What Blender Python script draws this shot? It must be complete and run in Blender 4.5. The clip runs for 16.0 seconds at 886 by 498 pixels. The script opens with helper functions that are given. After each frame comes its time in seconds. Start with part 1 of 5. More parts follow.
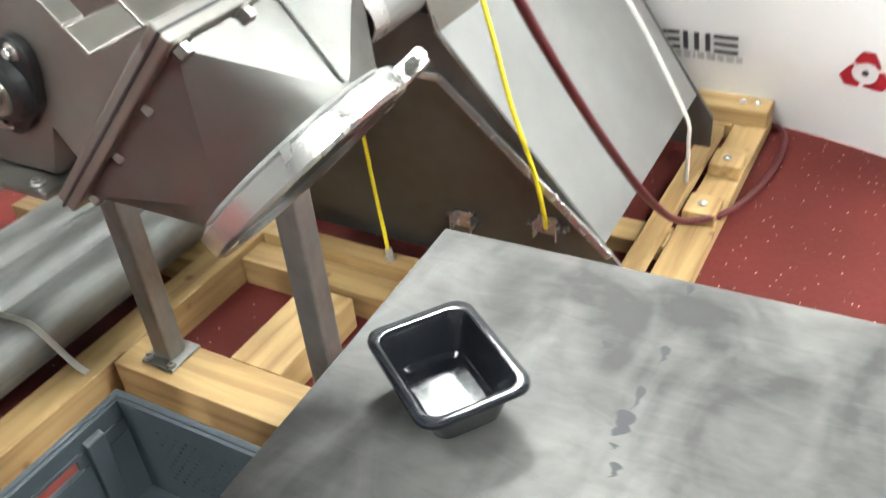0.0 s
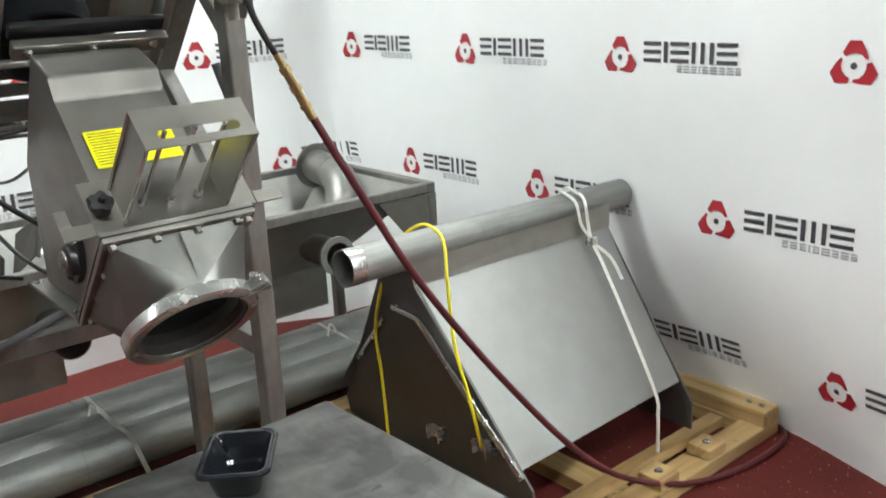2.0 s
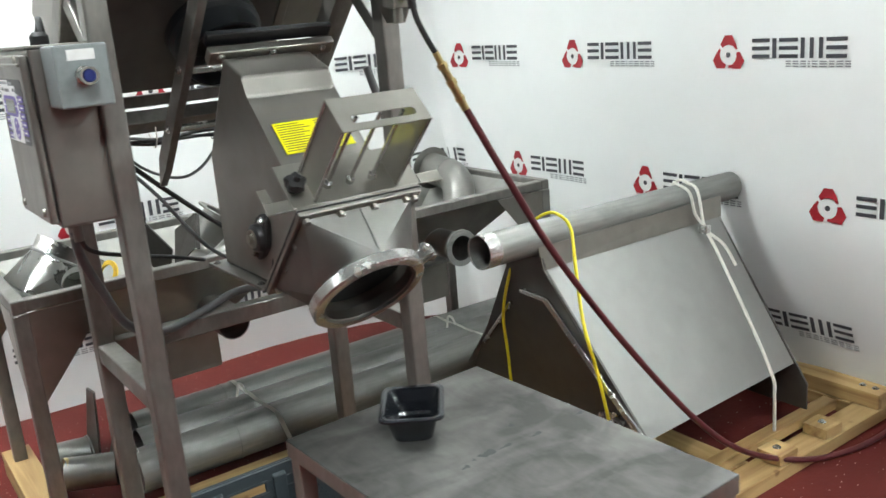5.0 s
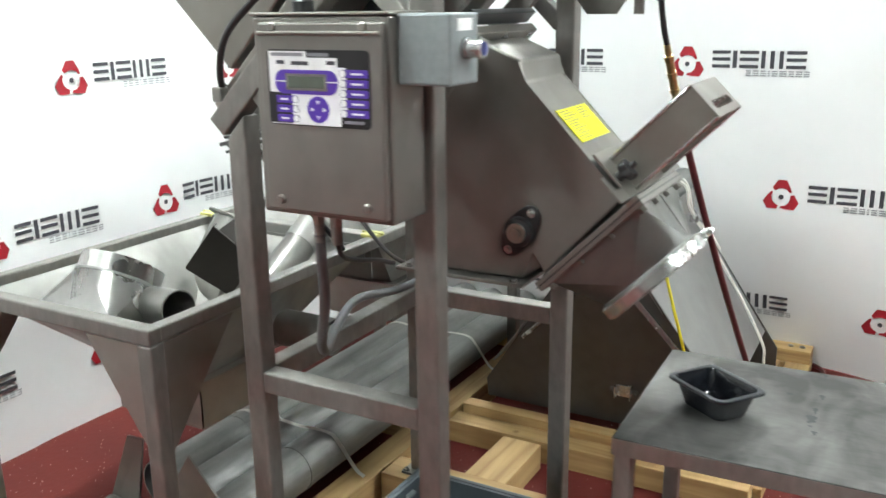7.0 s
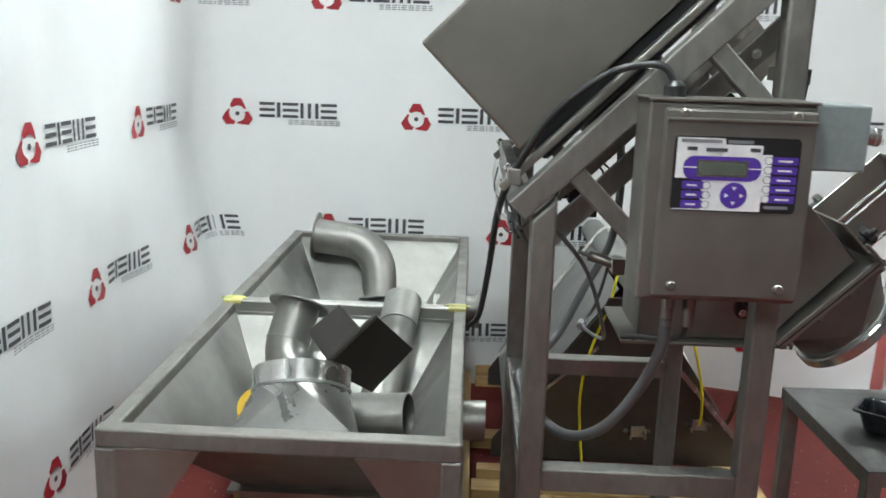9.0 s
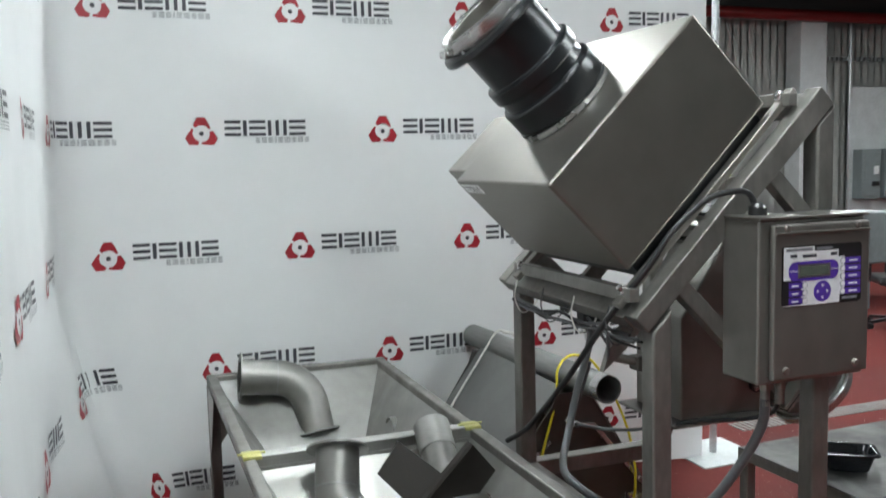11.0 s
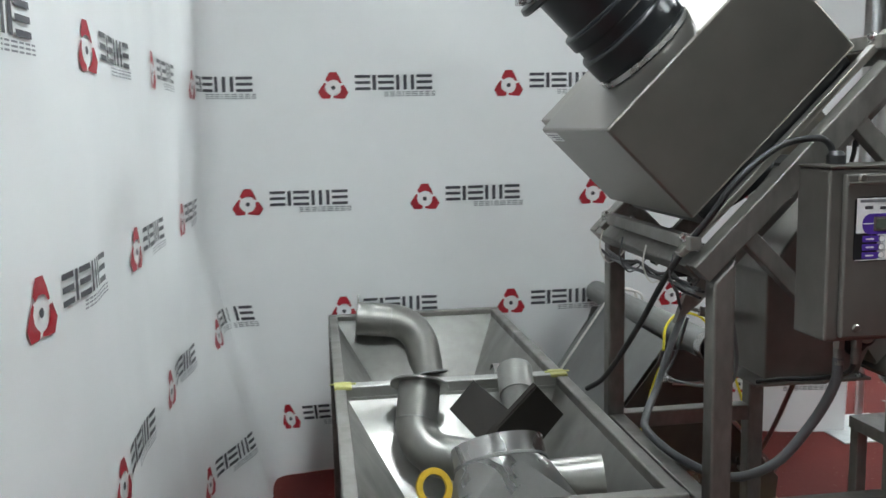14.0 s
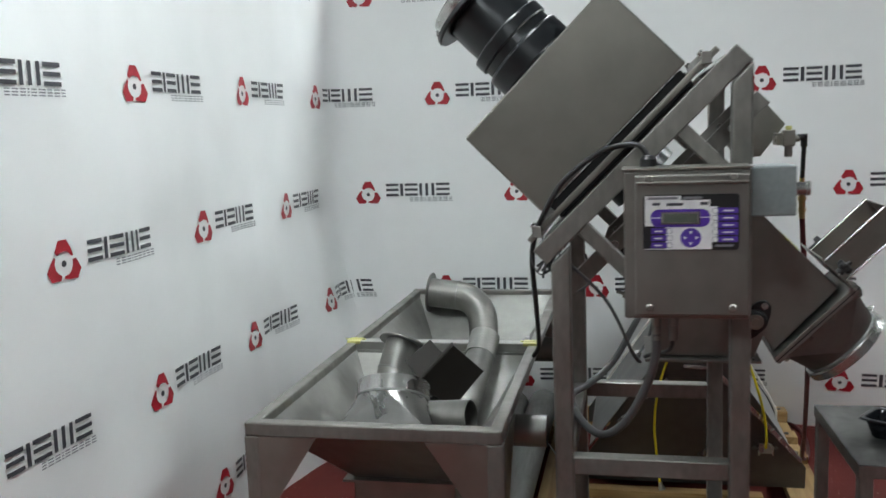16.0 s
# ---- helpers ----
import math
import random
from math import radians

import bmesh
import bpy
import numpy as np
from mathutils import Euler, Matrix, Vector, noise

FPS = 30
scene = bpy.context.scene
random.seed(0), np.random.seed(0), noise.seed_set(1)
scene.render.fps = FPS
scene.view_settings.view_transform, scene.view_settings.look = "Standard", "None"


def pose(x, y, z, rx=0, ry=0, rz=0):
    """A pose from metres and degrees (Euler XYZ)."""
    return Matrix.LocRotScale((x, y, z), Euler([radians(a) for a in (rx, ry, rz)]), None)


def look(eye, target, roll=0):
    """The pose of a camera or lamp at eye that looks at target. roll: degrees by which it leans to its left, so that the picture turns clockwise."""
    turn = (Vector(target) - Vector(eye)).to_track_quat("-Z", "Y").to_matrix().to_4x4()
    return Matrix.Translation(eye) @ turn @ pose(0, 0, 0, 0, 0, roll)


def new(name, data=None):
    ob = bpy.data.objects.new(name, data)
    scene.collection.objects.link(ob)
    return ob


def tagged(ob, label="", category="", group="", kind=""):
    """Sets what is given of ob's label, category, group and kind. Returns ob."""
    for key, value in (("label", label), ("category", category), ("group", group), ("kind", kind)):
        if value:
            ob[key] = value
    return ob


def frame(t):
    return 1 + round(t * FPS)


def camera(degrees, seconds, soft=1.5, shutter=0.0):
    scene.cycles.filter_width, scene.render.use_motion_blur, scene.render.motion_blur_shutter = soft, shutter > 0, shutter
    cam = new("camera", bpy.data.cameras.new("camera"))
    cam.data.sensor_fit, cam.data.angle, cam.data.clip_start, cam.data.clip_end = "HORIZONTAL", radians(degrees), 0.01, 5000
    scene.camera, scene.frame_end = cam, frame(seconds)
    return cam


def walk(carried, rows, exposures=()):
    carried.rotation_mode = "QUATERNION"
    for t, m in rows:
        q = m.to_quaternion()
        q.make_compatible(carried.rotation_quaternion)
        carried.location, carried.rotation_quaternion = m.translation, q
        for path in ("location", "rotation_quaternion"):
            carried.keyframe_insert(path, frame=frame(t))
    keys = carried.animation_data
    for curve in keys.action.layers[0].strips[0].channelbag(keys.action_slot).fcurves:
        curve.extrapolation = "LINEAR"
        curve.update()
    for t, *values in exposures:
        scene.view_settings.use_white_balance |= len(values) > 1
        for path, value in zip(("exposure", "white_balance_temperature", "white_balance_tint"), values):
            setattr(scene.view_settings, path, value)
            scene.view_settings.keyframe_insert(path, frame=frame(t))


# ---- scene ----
cam = camera(53.46, 16.0, shutter=0.5)

PATH = [
    (0, (0.7317, 0.1227, 1.4816), (-0.1401, 1.4969, 0.3191), -6.03),
    (0.5, (0.9900, -0.0554, 1.5572), (0.0057, 1.3894, 0.5858), -5.72),
    (1, (1.3547, -0.1381, 1.5806), (0.1980, 1.2710, 0.7581), -4.19),
    (1.5, (1.6146, -0.0807, 1.6257), (0.2748, 1.2143, 0.8989), -4.08),
    (2, (1.7904, 0.0977, 1.6439), (0.3158, 1.3202, 1.0686), -2.63),
    (2.5, (1.9618, 0.2374, 1.6534), (0.3406, 1.2936, 1.1474), -3.21),
    (3, (2.1679, 0.3248, 1.6421), (0.4492, 1.1828, 1.0853), -3.99),
    (5.5, (1.6404, -0.4079, 1.6108), (0.1546, 0.8181, 1.0730), -3.55),
    (6, (1.3553, -0.6642, 1.6286), (0.0145, 0.7120, 1.0734), -2.02),
    (6.5, (1.0430, -1.0036, 1.6252), (-0.0950, 0.5522, 1.0918), -2.19),
    (7, (0.6796, -1.1696, 1.6151), (-0.2653, 0.5109, 1.0831), -0.78),
    (7.5, (0.2761, -1.2711, 1.6330), (-0.4756, 0.5160, 1.1416), -0.44),
    (8, (-0.1646, -1.4375, 1.6480), (-0.6939, 0.4277, 1.1570), -1.12),
    (8.5, (-0.5268, -1.5078, 1.6657), (-0.8226, 0.4136, 1.1960), 0.71),
    (11, (-1.9212, -1.4493, 1.7632), (-1.2391, 0.4199, 1.5605), -1.49),
    (11.5, (-2.0275, -1.4390, 1.7973), (-1.2834, 0.4150, 1.7030), -1.69),
    (12, (-2.0814, -1.4385, 1.8005), (-1.2991, 0.4020, 1.7743), -1.60),
    (12.5, (-2.0628, -1.4511, 1.7868), (-1.3144, 0.4032, 1.7485), -2.16),
    (13, (-2.0835, -1.4918, 1.7660), (-1.3281, 0.3520, 1.5928), -1.30),
    (13.5, (-1.9447, -1.5405, 1.7449), (-1.3895, 0.3654, 1.5009), -1.83),
    (14, (-1.6537, -1.5942, 1.7125), (-1.3763, 0.3673, 1.4371), -1.22),
    (14.5, (-1.4069, -1.7274, 1.7104), (-1.3121, 0.2485, 1.4159), -1.40),
    (15, (-1.1543, -1.8965, 1.7087), (-1.2377, 0.0775, 1.3980), -1.85),
    (15.5, (-0.8648, -2.0346, 1.7312), (-1.1211, -0.0760, 1.4180), -2.67),
    (16, (-0.5024, -2.1416, 1.7369), (-0.9260, -0.2067, 1.4600), -2.19),
]
EXPOSURES = [(0.0, 1.70, 6500, 8), (0.5, 1.55, 6500, 8), (1.0, 1.34, 6500, 8), (1.5, 1.10, 6500, 8), (2.0, 0.72, 6450, 7), (2.5, 0.55, 6450, 7), (3.0, 0.46, 6450, 7), (5.5, 0.80, 6400, 6), (6.5, 1.00, 6400, 6), (7.5, 0.95, 6350, 6), (8.5, 0.55, 6300, 6), (11.0, 0.0, 6200, 8), (11.5, -0.1, 6200, 8), (12.5, -0.25, 6200, 8), (13.5, -0.2, 6200, 8), (14.5, -0.27, 6200, 8), (16.0, -0.22, 6250, 8)]
walk(cam, [(t, look(eye, target, roll)) for t, eye, target, roll in PATH], EXPOSURES)

# ---- world and lights ----
world = bpy.data.worlds.new("World")
scene.world = world
world.use_nodes = True
world.node_tree.nodes["Background"].inputs[0].default_value = (0.9, 0.95, 1.0, 1)
world.node_tree.nodes["Background"].inputs[1].default_value = 0.05
LAMP_POWER = 86.0
LAMP_Z = 4.0


# ---- materials ----
def nodes_of(name):
    m = bpy.data.materials.new(name)
    m.use_nodes = True
    nt = m.node_tree
    return m, nt, nt.nodes["Principled BSDF"]


def plain(name, col, rough=0.5, metal=0.0, bump=0.0, scale=40.0, vary=0.12, coat=0.0, stretch=(1, 1, 1), stain=0.0, smudge=0.0, spec=0.5):
    """A surface whose colour and gloss wander at two scales, with fine relief."""
    m, nt, b = nodes_of(name)
    n, l = nt.nodes, nt.links
    tc = n.new("ShaderNodeTexCoord")
    mp = n.new("ShaderNodeMapping")
    mp.inputs["Scale"].default_value = stretch
    l.new(tc.outputs["Object"], mp.inputs[0])
    big, fine = n.new("ShaderNodeTexNoise"), n.new("ShaderNodeTexNoise")
    big.inputs["Scale"].default_value, big.inputs["Detail"].default_value = scale * 0.12, 5
    fine.inputs["Scale"].default_value, fine.inputs["Detail"].default_value = scale, 4
    l.new(mp.outputs[0], big.inputs["Vector"])
    l.new(mp.outputs[0], fine.inputs["Vector"])
    mix = n.new("ShaderNodeMath")
    mix.operation = "ADD"
    l.new(big.outputs["Fac"], mix.inputs[0])
    l.new(fine.outputs["Fac"], mix.inputs[1])
    ramp = n.new("ShaderNodeMapRange")
    ramp.inputs["From Min"].default_value, ramp.inputs["From Max"].default_value = 0.65, 1.35
    l.new(mix.outputs[0], ramp.inputs["Value"])
    c = n.new("ShaderNodeMix")
    c.data_type = "RGBA"
    c.inputs["A"].default_value = (*[v * (1 - vary) for v in col], 1)
    c.inputs["B"].default_value = (*[min(1, v * (1 + vary)) for v in col], 1)
    l.new(ramp.outputs[0], c.inputs["Factor"])
    out = c.outputs["Result"]
    if stain:
        sp = n.new("ShaderNodeTexNoise")
        sp.inputs["Scale"].default_value, sp.inputs["Detail"].default_value, sp.inputs["Roughness"].default_value = 3.1, 7, 0.65
        l.new(tc.outputs["Object"], sp.inputs["Vector"])
        sr = n.new("ShaderNodeMapRange")
        sr.inputs["From Min"].default_value, sr.inputs["From Max"].default_value = 0.52, 0.75
        sr.inputs["To Max"].default_value = stain
        l.new(sp.outputs["Fac"], sr.inputs["Value"])
        c2 = n.new("ShaderNodeMix")
        c2.data_type = "RGBA"
        c2.inputs["B"].default_value = (*[v * 0.35 for v in col], 1)
        l.new(out, c2.inputs["A"])
        l.new(sr.outputs[0], c2.inputs["Factor"])
        out = c2.outputs["Result"]
    l.new(out, b.inputs["Base Color"])
    rr = n.new("ShaderNodeMapRange")
    rr.inputs["To Min"].default_value, rr.inputs["To Max"].default_value = rough * 0.93, min(1, rough * 1.15)
    l.new(ramp.outputs[0], rr.inputs["Value"])
    gloss = rr.outputs[0]
    if smudge:
        # handling marks: soft patches that are duller or shinier than the rest
        sm, sg = n.new("ShaderNodeTexNoise"), n.new("ShaderNodeMapRange")
        sm.inputs["Scale"].default_value, sm.inputs["Detail"].default_value, sm.inputs["Distortion"].default_value = 6.5, 6, 0.8
        l.new(tc.outputs["Object"], sm.inputs["Vector"])
        sg.inputs["From Min"].default_value, sg.inputs["From Max"].default_value = 0.30, 0.70
        sg.inputs["To Min"].default_value, sg.inputs["To Max"].default_value = 1 - smudge, 1 + smudge
        l.new(sm.outputs["Fac"], sg.inputs["Value"])
        mu = n.new("ShaderNodeMath")
        mu.operation = "MULTIPLY"
        l.new(gloss, mu.inputs[0])
        l.new(sg.outputs[0], mu.inputs[1])
        gloss = mu.outputs[0]
    l.new(gloss, b.inputs["Roughness"])
    b.inputs["Metallic"].default_value = metal
    b.inputs["Specular IOR Level"].default_value = spec
    b.inputs["Coat Weight"].default_value = coat
    if bump:
        bp = n.new("ShaderNodeBump")
        bp.inputs["Strength"].default_value, bp.inputs["Distance"].default_value = bump, 0.002
        l.new(fine.outputs["Fac"], bp.inputs["Height"])
        l.new(bp.outputs[0], b.inputs["Normal"])
    return m


STEEL = plain("brushed_steel", (0.245, 0.232, 0.215), 0.43, 0.80, 0, 14, 0.12, stretch=(1, 1, 0.8), stain=0.22, smudge=0.20)
STEEL_TUBE = plain("tube_steel", (0.228, 0.218, 0.203), 0.46, 0.76, 0, 26, 0.20, stretch=(2, 2, 0.8), stain=0.30, smudge=0.35)
STEEL_CONE = plain("spun_steel", (0.48, 0.475, 0.46), 0.29, 1, 0.0, 20, 0.12, stain=0.12, smudge=0.22)
STEEL_BRIGHT = plain("polished_steel", (0.52, 0.515, 0.50), 0.25, 0.86, 0.0, 30, 0.08)
STEEL_SHEET = plain("hopper_steel", (0.38, 0.375, 0.355), 0.46, 1, 0, 20, 0.10, stain=0.20, smudge=0.35)
STEEL_CHUTE = plain("polished_chute_steel", (0.34, 0.332, 0.315), 0.53, 0.95, 0, 12, 0.16, stain=0.35, smudge=0.30)
STEEL_PIPE = plain("fitting_steel", (0.235, 0.228, 0.215), 0.41, 0.95, 0, 25, 0.15, stain=0.30, smudge=0.22)
STEEL_SATIN = plain("satin_steel", (0.275, 0.26, 0.236), 0.36, 0.90, 0, 16, 0.12, stain=0.12, smudge=0.18)
STEEL_DULL = plain("dull_pipe_steel", (0.28, 0.28, 0.27), 0.58, 0.75, 0.1, 30, 0.22, stretch=(2.5, 0.25, 2.5), stain=0.45)
# on the head's underside this dark tone also stands for a floor reflection
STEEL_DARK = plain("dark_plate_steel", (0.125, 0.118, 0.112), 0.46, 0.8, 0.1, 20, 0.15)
STEEL_MIRROR = plain("smooth_plate_steel", (0.315, 0.313, 0.306), 0.50, 1, 0, 14, 0.08, stain=0.10, smudge=0.12)
HEAD_STEEL = plain("head_sheet_steel", (0.262, 0.247, 0.224), 0.35, 0.92, 0, 12, 0.09)
RUSTY = plain("brown_bracket_steel", (0.016, 0.012, 0.009), 0.62, 0.1, 0.1, 40, 0.25)
RUBBER = plain("black_rubber", (0.0075, 0.0085, 0.010), 0.30, 0, 0.1, 30, 0.2)
BLACK = plain("black_plastic", (0.012, 0.012, 0.013), 0.4, 0, 0.05, 60, 0.2)
TRAY = plain("black_tray_plastic", (0.010, 0.011, 0.014), 0.13, 0, 0.02, 40, 0.2)
CABLE = plain("black_cable", (0.015, 0.015, 0.016), 0.45)
CABLE_GREY = plain("grey_conduit", (0.095, 0.097, 0.10), 0.42, 0, 0.2, 60)
HOSE = plain("maroon_hose", (0.085, 0.014, 0.018), 0.42, 0, 0.15, 70)
RACE = plain("greased_bearing_steel", (0.36, 0.35, 0.31), 0.34, 1, 0.1, 50)
BRASS = plain("brass", (0.46, 0.36, 0.17), 0.32, 1, 0.1, 50)
YELLOW_CORD = plain("yellow_cord", (0.75, 0.62, 0.02), 0.5)
YELLOW = plain("yellow_label", (0.86, 0.80, 0.0), 0.45)
YELLOW_GASKET = plain("yellow_gasket", (0.62, 0.40, 0.03), 0.5)
TAPE = plain("pale_yellow_tape", (0.52, 0.50, 0.17), 0.5, 0, 0.1, 60)
STRAP = plain("white_strap", (0.68, 0.67, 0.62), 0.5, 0, 0.1, 60)
GREY_BOX = plain("grey_paint_box", (0.21, 0.235, 0.24), 0.4, 0, 0.1, 80)
CRATE = plain("grey_crate_plastic", (0.054, 0.066, 0.076), 0.45, 0, 0.1, 50)
VINYL = plain("white_vinyl", (0.80, 0.81, 0.81), 0.33, 0, 0.02, 8, 0.02)
RED_INK = plain("red_ink", (0.36, 0.018, 0.03), 0.35)
DARK_INK = plain("charcoal_ink", (0.055, 0.055, 0.065), 0.35)
GREY_INK = plain("grey_ink", (0.22, 0.22, 0.24), 0.35)
PURPLE = plain("purple_print", (0.085, 0.035, 0.33), 0.35)
WHITE = plain("white_print", (0.78, 0.78, 0.78), 0.35)
SCUFF = plain("dark_scuff", (0.020, 0.020, 0.023), 0.6)
LCD = plain("lcd_glass", (0.10, 0.115, 0.095), 0.2)
BLUE = plain("blue_button", (0.02, 0.03, 0.16), 0.3)
ALU = plain("aluminium_pole", (0.62, 0.63, 0.64), 0.35, 1)
PAINT_WHITE = plain("white_paint", (0.55, 0.57, 0.57), 0.5)
WALL_METAL = plain("hall_cladding", (0.60, 0.60, 0.57), 0.5, 0.0, 0.1, 10, 0.1)
ROOF = plain("dark_roof_deck", (0.028, 0.027, 0.028), 0.8)
BEAM = plain("roof_steel", (0.05, 0.046, 0.045), 0.6)
ROOF_LIT = plain("lit_roof_steel", (0.13, 0.13, 0.135), 0.5)
RED_PIPE = plain("red_pipe", (0.20, 0.012, 0.012), 0.45)
# grey of the unseen walls, chosen for what the steel mirrors
UNSEEN_WALL = plain("unseen_hall_wall", (0.15, 0.15, 0.145), 0.7)


def wood(name, stretch):
    m, nt, b = nodes_of(name)
    n, l = nt.nodes, nt.links
    tc, info = n.new("ShaderNodeTexCoord"), n.new("ShaderNodeObjectInfo")
    add = n.new("ShaderNodeVectorMath")
    l.new(tc.outputs["Object"], add.inputs[0])
    sc = n.new("ShaderNodeVectorMath")
    sc.operation = "SCALE"
    sc.inputs[0].default_value = (7, 3, 5)
    l.new(info.outputs["Random"], sc.inputs["Scale"])
    l.new(sc.outputs[0], add.inputs[1])
    w = n.new("ShaderNodeTexNoise")
    mp = n.new("ShaderNodeMapping")
    mp.inputs["Scale"].default_value = stretch
    w.inputs["Scale"].default_value, w.inputs["Detail"].default_value, w.inputs["Distortion"].default_value = 1.0, 6, 0.6
    l.new(add.outputs[0], mp.inputs[0])
    l.new(mp.outputs[0], w.inputs["Vector"])
    r = n.new("ShaderNodeValToRGB")
    r.color_ramp.elements[0].color, r.color_ramp.elements[0].position = (0.27, 0.155, 0.060, 1), 0.30
    r.color_ramp.elements[1].color, r.color_ramp.elements[1].position = (0.45, 0.305, 0.135, 1), 0.62
    l.new(w.outputs["Fac"], r.inputs[0])
    k = n.new("ShaderNodeTexVoronoi")
    k.inputs["Scale"].default_value = 5.5
    l.new(add.outputs[0], k.inputs["Vector"])
    kr = n.new("ShaderNodeMapRange")
    kr.inputs["From Min"].default_value, kr.inputs["From Max"].default_value = 0.04, 0.10
    kr.inputs["To Min"].default_value, kr.inputs["To Max"].default_value = 0.8, 0.0
    l.new(k.outputs["Distance"], kr.inputs["Value"])
    c = n.new("ShaderNodeMix")
    c.data_type = "RGBA"
    c.inputs["B"].default_value = (0.16, 0.07, 0.025, 1)
    l.new(kr.outputs[0], c.inputs["Factor"])
    l.new(r.outputs[0], c.inputs["A"])
    l.new(c.outputs["Result"], b.inputs["Base Color"])
    b.inputs["Roughness"].default_value = 0.62
    bp = n.new("ShaderNodeBump")
    bp.inputs["Strength"].default_value, bp.inputs["Distance"].default_value = 0.3, 0.003
    l.new(w.outputs["Fac"], bp.inputs["Height"])
    l.new(bp.outputs[0], b.inputs["Normal"])
    return m


def table_steel():
    """Handled sheet steel: greasy smears, rubbed streaks and pale wiped patches."""
    m, nt, b = nodes_of("worn_table_steel")
    n, l = nt.nodes, nt.links
    tc = n.new("ShaderNodeTexCoord")
    fac = []
    for sc, stretch, det in ((2.6, (1, 1.2, 1), 7), (6.5, (1.3, 0.75, 1), 6), (30.0, (0.5, 1.6, 1), 3)):
        mp, no = n.new("ShaderNodeMapping"), n.new("ShaderNodeTexNoise")
        mp.inputs["Scale"].default_value = stretch
        no.inputs["Scale"].default_value, no.inputs["Detail"].default_value, no.inputs["Distortion"].default_value = sc, det, 0.9
        l.new(tc.outputs["Object"], mp.inputs[0])
        l.new(mp.outputs[0], no.inputs["Vector"])
        fac.append(no.outputs["Fac"])
    s1, s2 = n.new("ShaderNodeMath"), n.new("ShaderNodeMath")
    s2.operation = "MULTIPLY_ADD"
    s2.inputs[1].default_value = 0.22
    l.new(fac[0], s1.inputs[0])
    l.new(fac[1], s1.inputs[1])
    l.new(fac[2], s2.inputs[0])
    l.new(s1.outputs[0], s2.inputs[2])
    r = n.new("ShaderNodeValToRGB")
    for pos, v in ((0.20, 0.065), (0.45, 0.115), (0.74, 0.18)):
        e = r.color_ramp.elements.new(pos)
        e.color = (v, v * 0.975, v * 0.94, 1)
    r.color_ramp.elements.remove(r.color_ramp.elements[0])
    r.color_ramp.elements.remove(r.color_ramp.elements[-1])
    mr = n.new("ShaderNodeMapRange")
    mr.inputs["From Min"].default_value, mr.inputs["From Max"].default_value = 0.75, 1.6
    l.new(s2.outputs[0], mr.inputs["Value"])
    l.new(mr.outputs[0], r.inputs[0])
    l.new(r.outputs[0], b.inputs["Base Color"])
    rr = n.new("ShaderNodeMapRange")
    rr.inputs["To Min"].default_value, rr.inputs["To Max"].default_value = 0.54, 0.70
    l.new(mr.outputs[0], rr.inputs["Value"])
    l.new(rr.outputs[0], b.inputs["Roughness"])
    b.inputs["Metallic"].default_value = 1
    return m


TABLE_TOP = table_steel()


def red_floor():
    m, nt, b = nodes_of("red_epoxy_floor")
    n, l = nt.nodes, nt.links
    tc = n.new("ShaderNodeTexCoord")
    big = n.new("ShaderNodeTexNoise")
    big.inputs["Scale"].default_value, big.inputs["Detail"].default_value = 1.3, 6
    l.new(tc.outputs["Object"], big.inputs["Vector"])
    r = n.new("ShaderNodeValToRGB")
    r.color_ramp.elements[0].color, r.color_ramp.elements[0].position = (0.080, 0.0135, 0.0115, 1), 0.3
    r.color_ramp.elements[1].color, r.color_ramp.elements[1].position = (0.135, 0.023, 0.019, 1), 0.7
    l.new(big.outputs["Fac"], r.inputs[0])
    # light flecks: paint specks and dust
    f = n.new("ShaderNodeTexVoronoi")
    f.inputs["Scale"].default_value, f.inputs["Randomness"].default_value = 75, 1
    mp = n.new("ShaderNodeMapping")
    mp.inputs["Scale"].default_value = (1, 0.55, 1)
    l.new(tc.outputs["Object"], mp.inputs[0])
    l.new(mp.outputs[0], f.inputs["Vector"])
    fr = n.new("ShaderNodeMapRange")
    fr.inputs["From Min"].default_value, fr.inputs["From Max"].default_value = 0.07, 0.12
    fr.inputs["To Min"].default_value, fr.inputs["To Max"].default_value = 1, 0
    l.new(f.outputs["Distance"], fr.inputs["Value"])
    pick = n.new("ShaderNodeMath")
    pick.operation = "GREATER_THAN"
    pick.inputs[1].default_value = 0.55
    l.new(f.outputs["Color"], pick.inputs[0])
    both = n.new("ShaderNodeMath")
    both.operation = "MULTIPLY"
    l.new(fr.outputs[0], both.inputs[0])
    l.new(pick.outputs[0], both.inputs[1])
    c = n.new("ShaderNodeMix")
    c.data_type = "RGBA"
    c.inputs["B"].default_value = (0.72, 0.58, 0.54, 1)
    l.new(both.outputs[0], c.inputs["Factor"])
    l.new(r.outputs[0], c.inputs["A"])
    l.new(c.outputs["Result"], b.inputs["Base Color"])
    rr = n.new("ShaderNodeMapRange")
    rr.inputs["To Min"].default_value, rr.inputs["To Max"].default_value = 0.62, 0.85
    b.inputs["Specular IOR Level"].default_value = 0.18
    l.new(big.outputs["Fac"], rr.inputs["Value"])
    l.new(rr.outputs[0], b.inputs["Roughness"])
    bp = n.new("ShaderNodeBump")
    bp.inputs["Strength"].default_value, bp.inputs["Distance"].default_value = 0.2, 0.004
    l.new(f.outputs["Distance"], bp.inputs["Height"])
    l.new(bp.outputs[0], b.inputs["Normal"])
    return m


def glow(name, col, strength):
    m, nt, b = nodes_of(name)
    b.inputs["Emission Color"].default_value = (*col, 1)
    b.inputs["Emission Strength"].default_value = strength
    b.inputs["Base Color"].default_value = (0.8, 0.8, 0.8, 1)
    return m


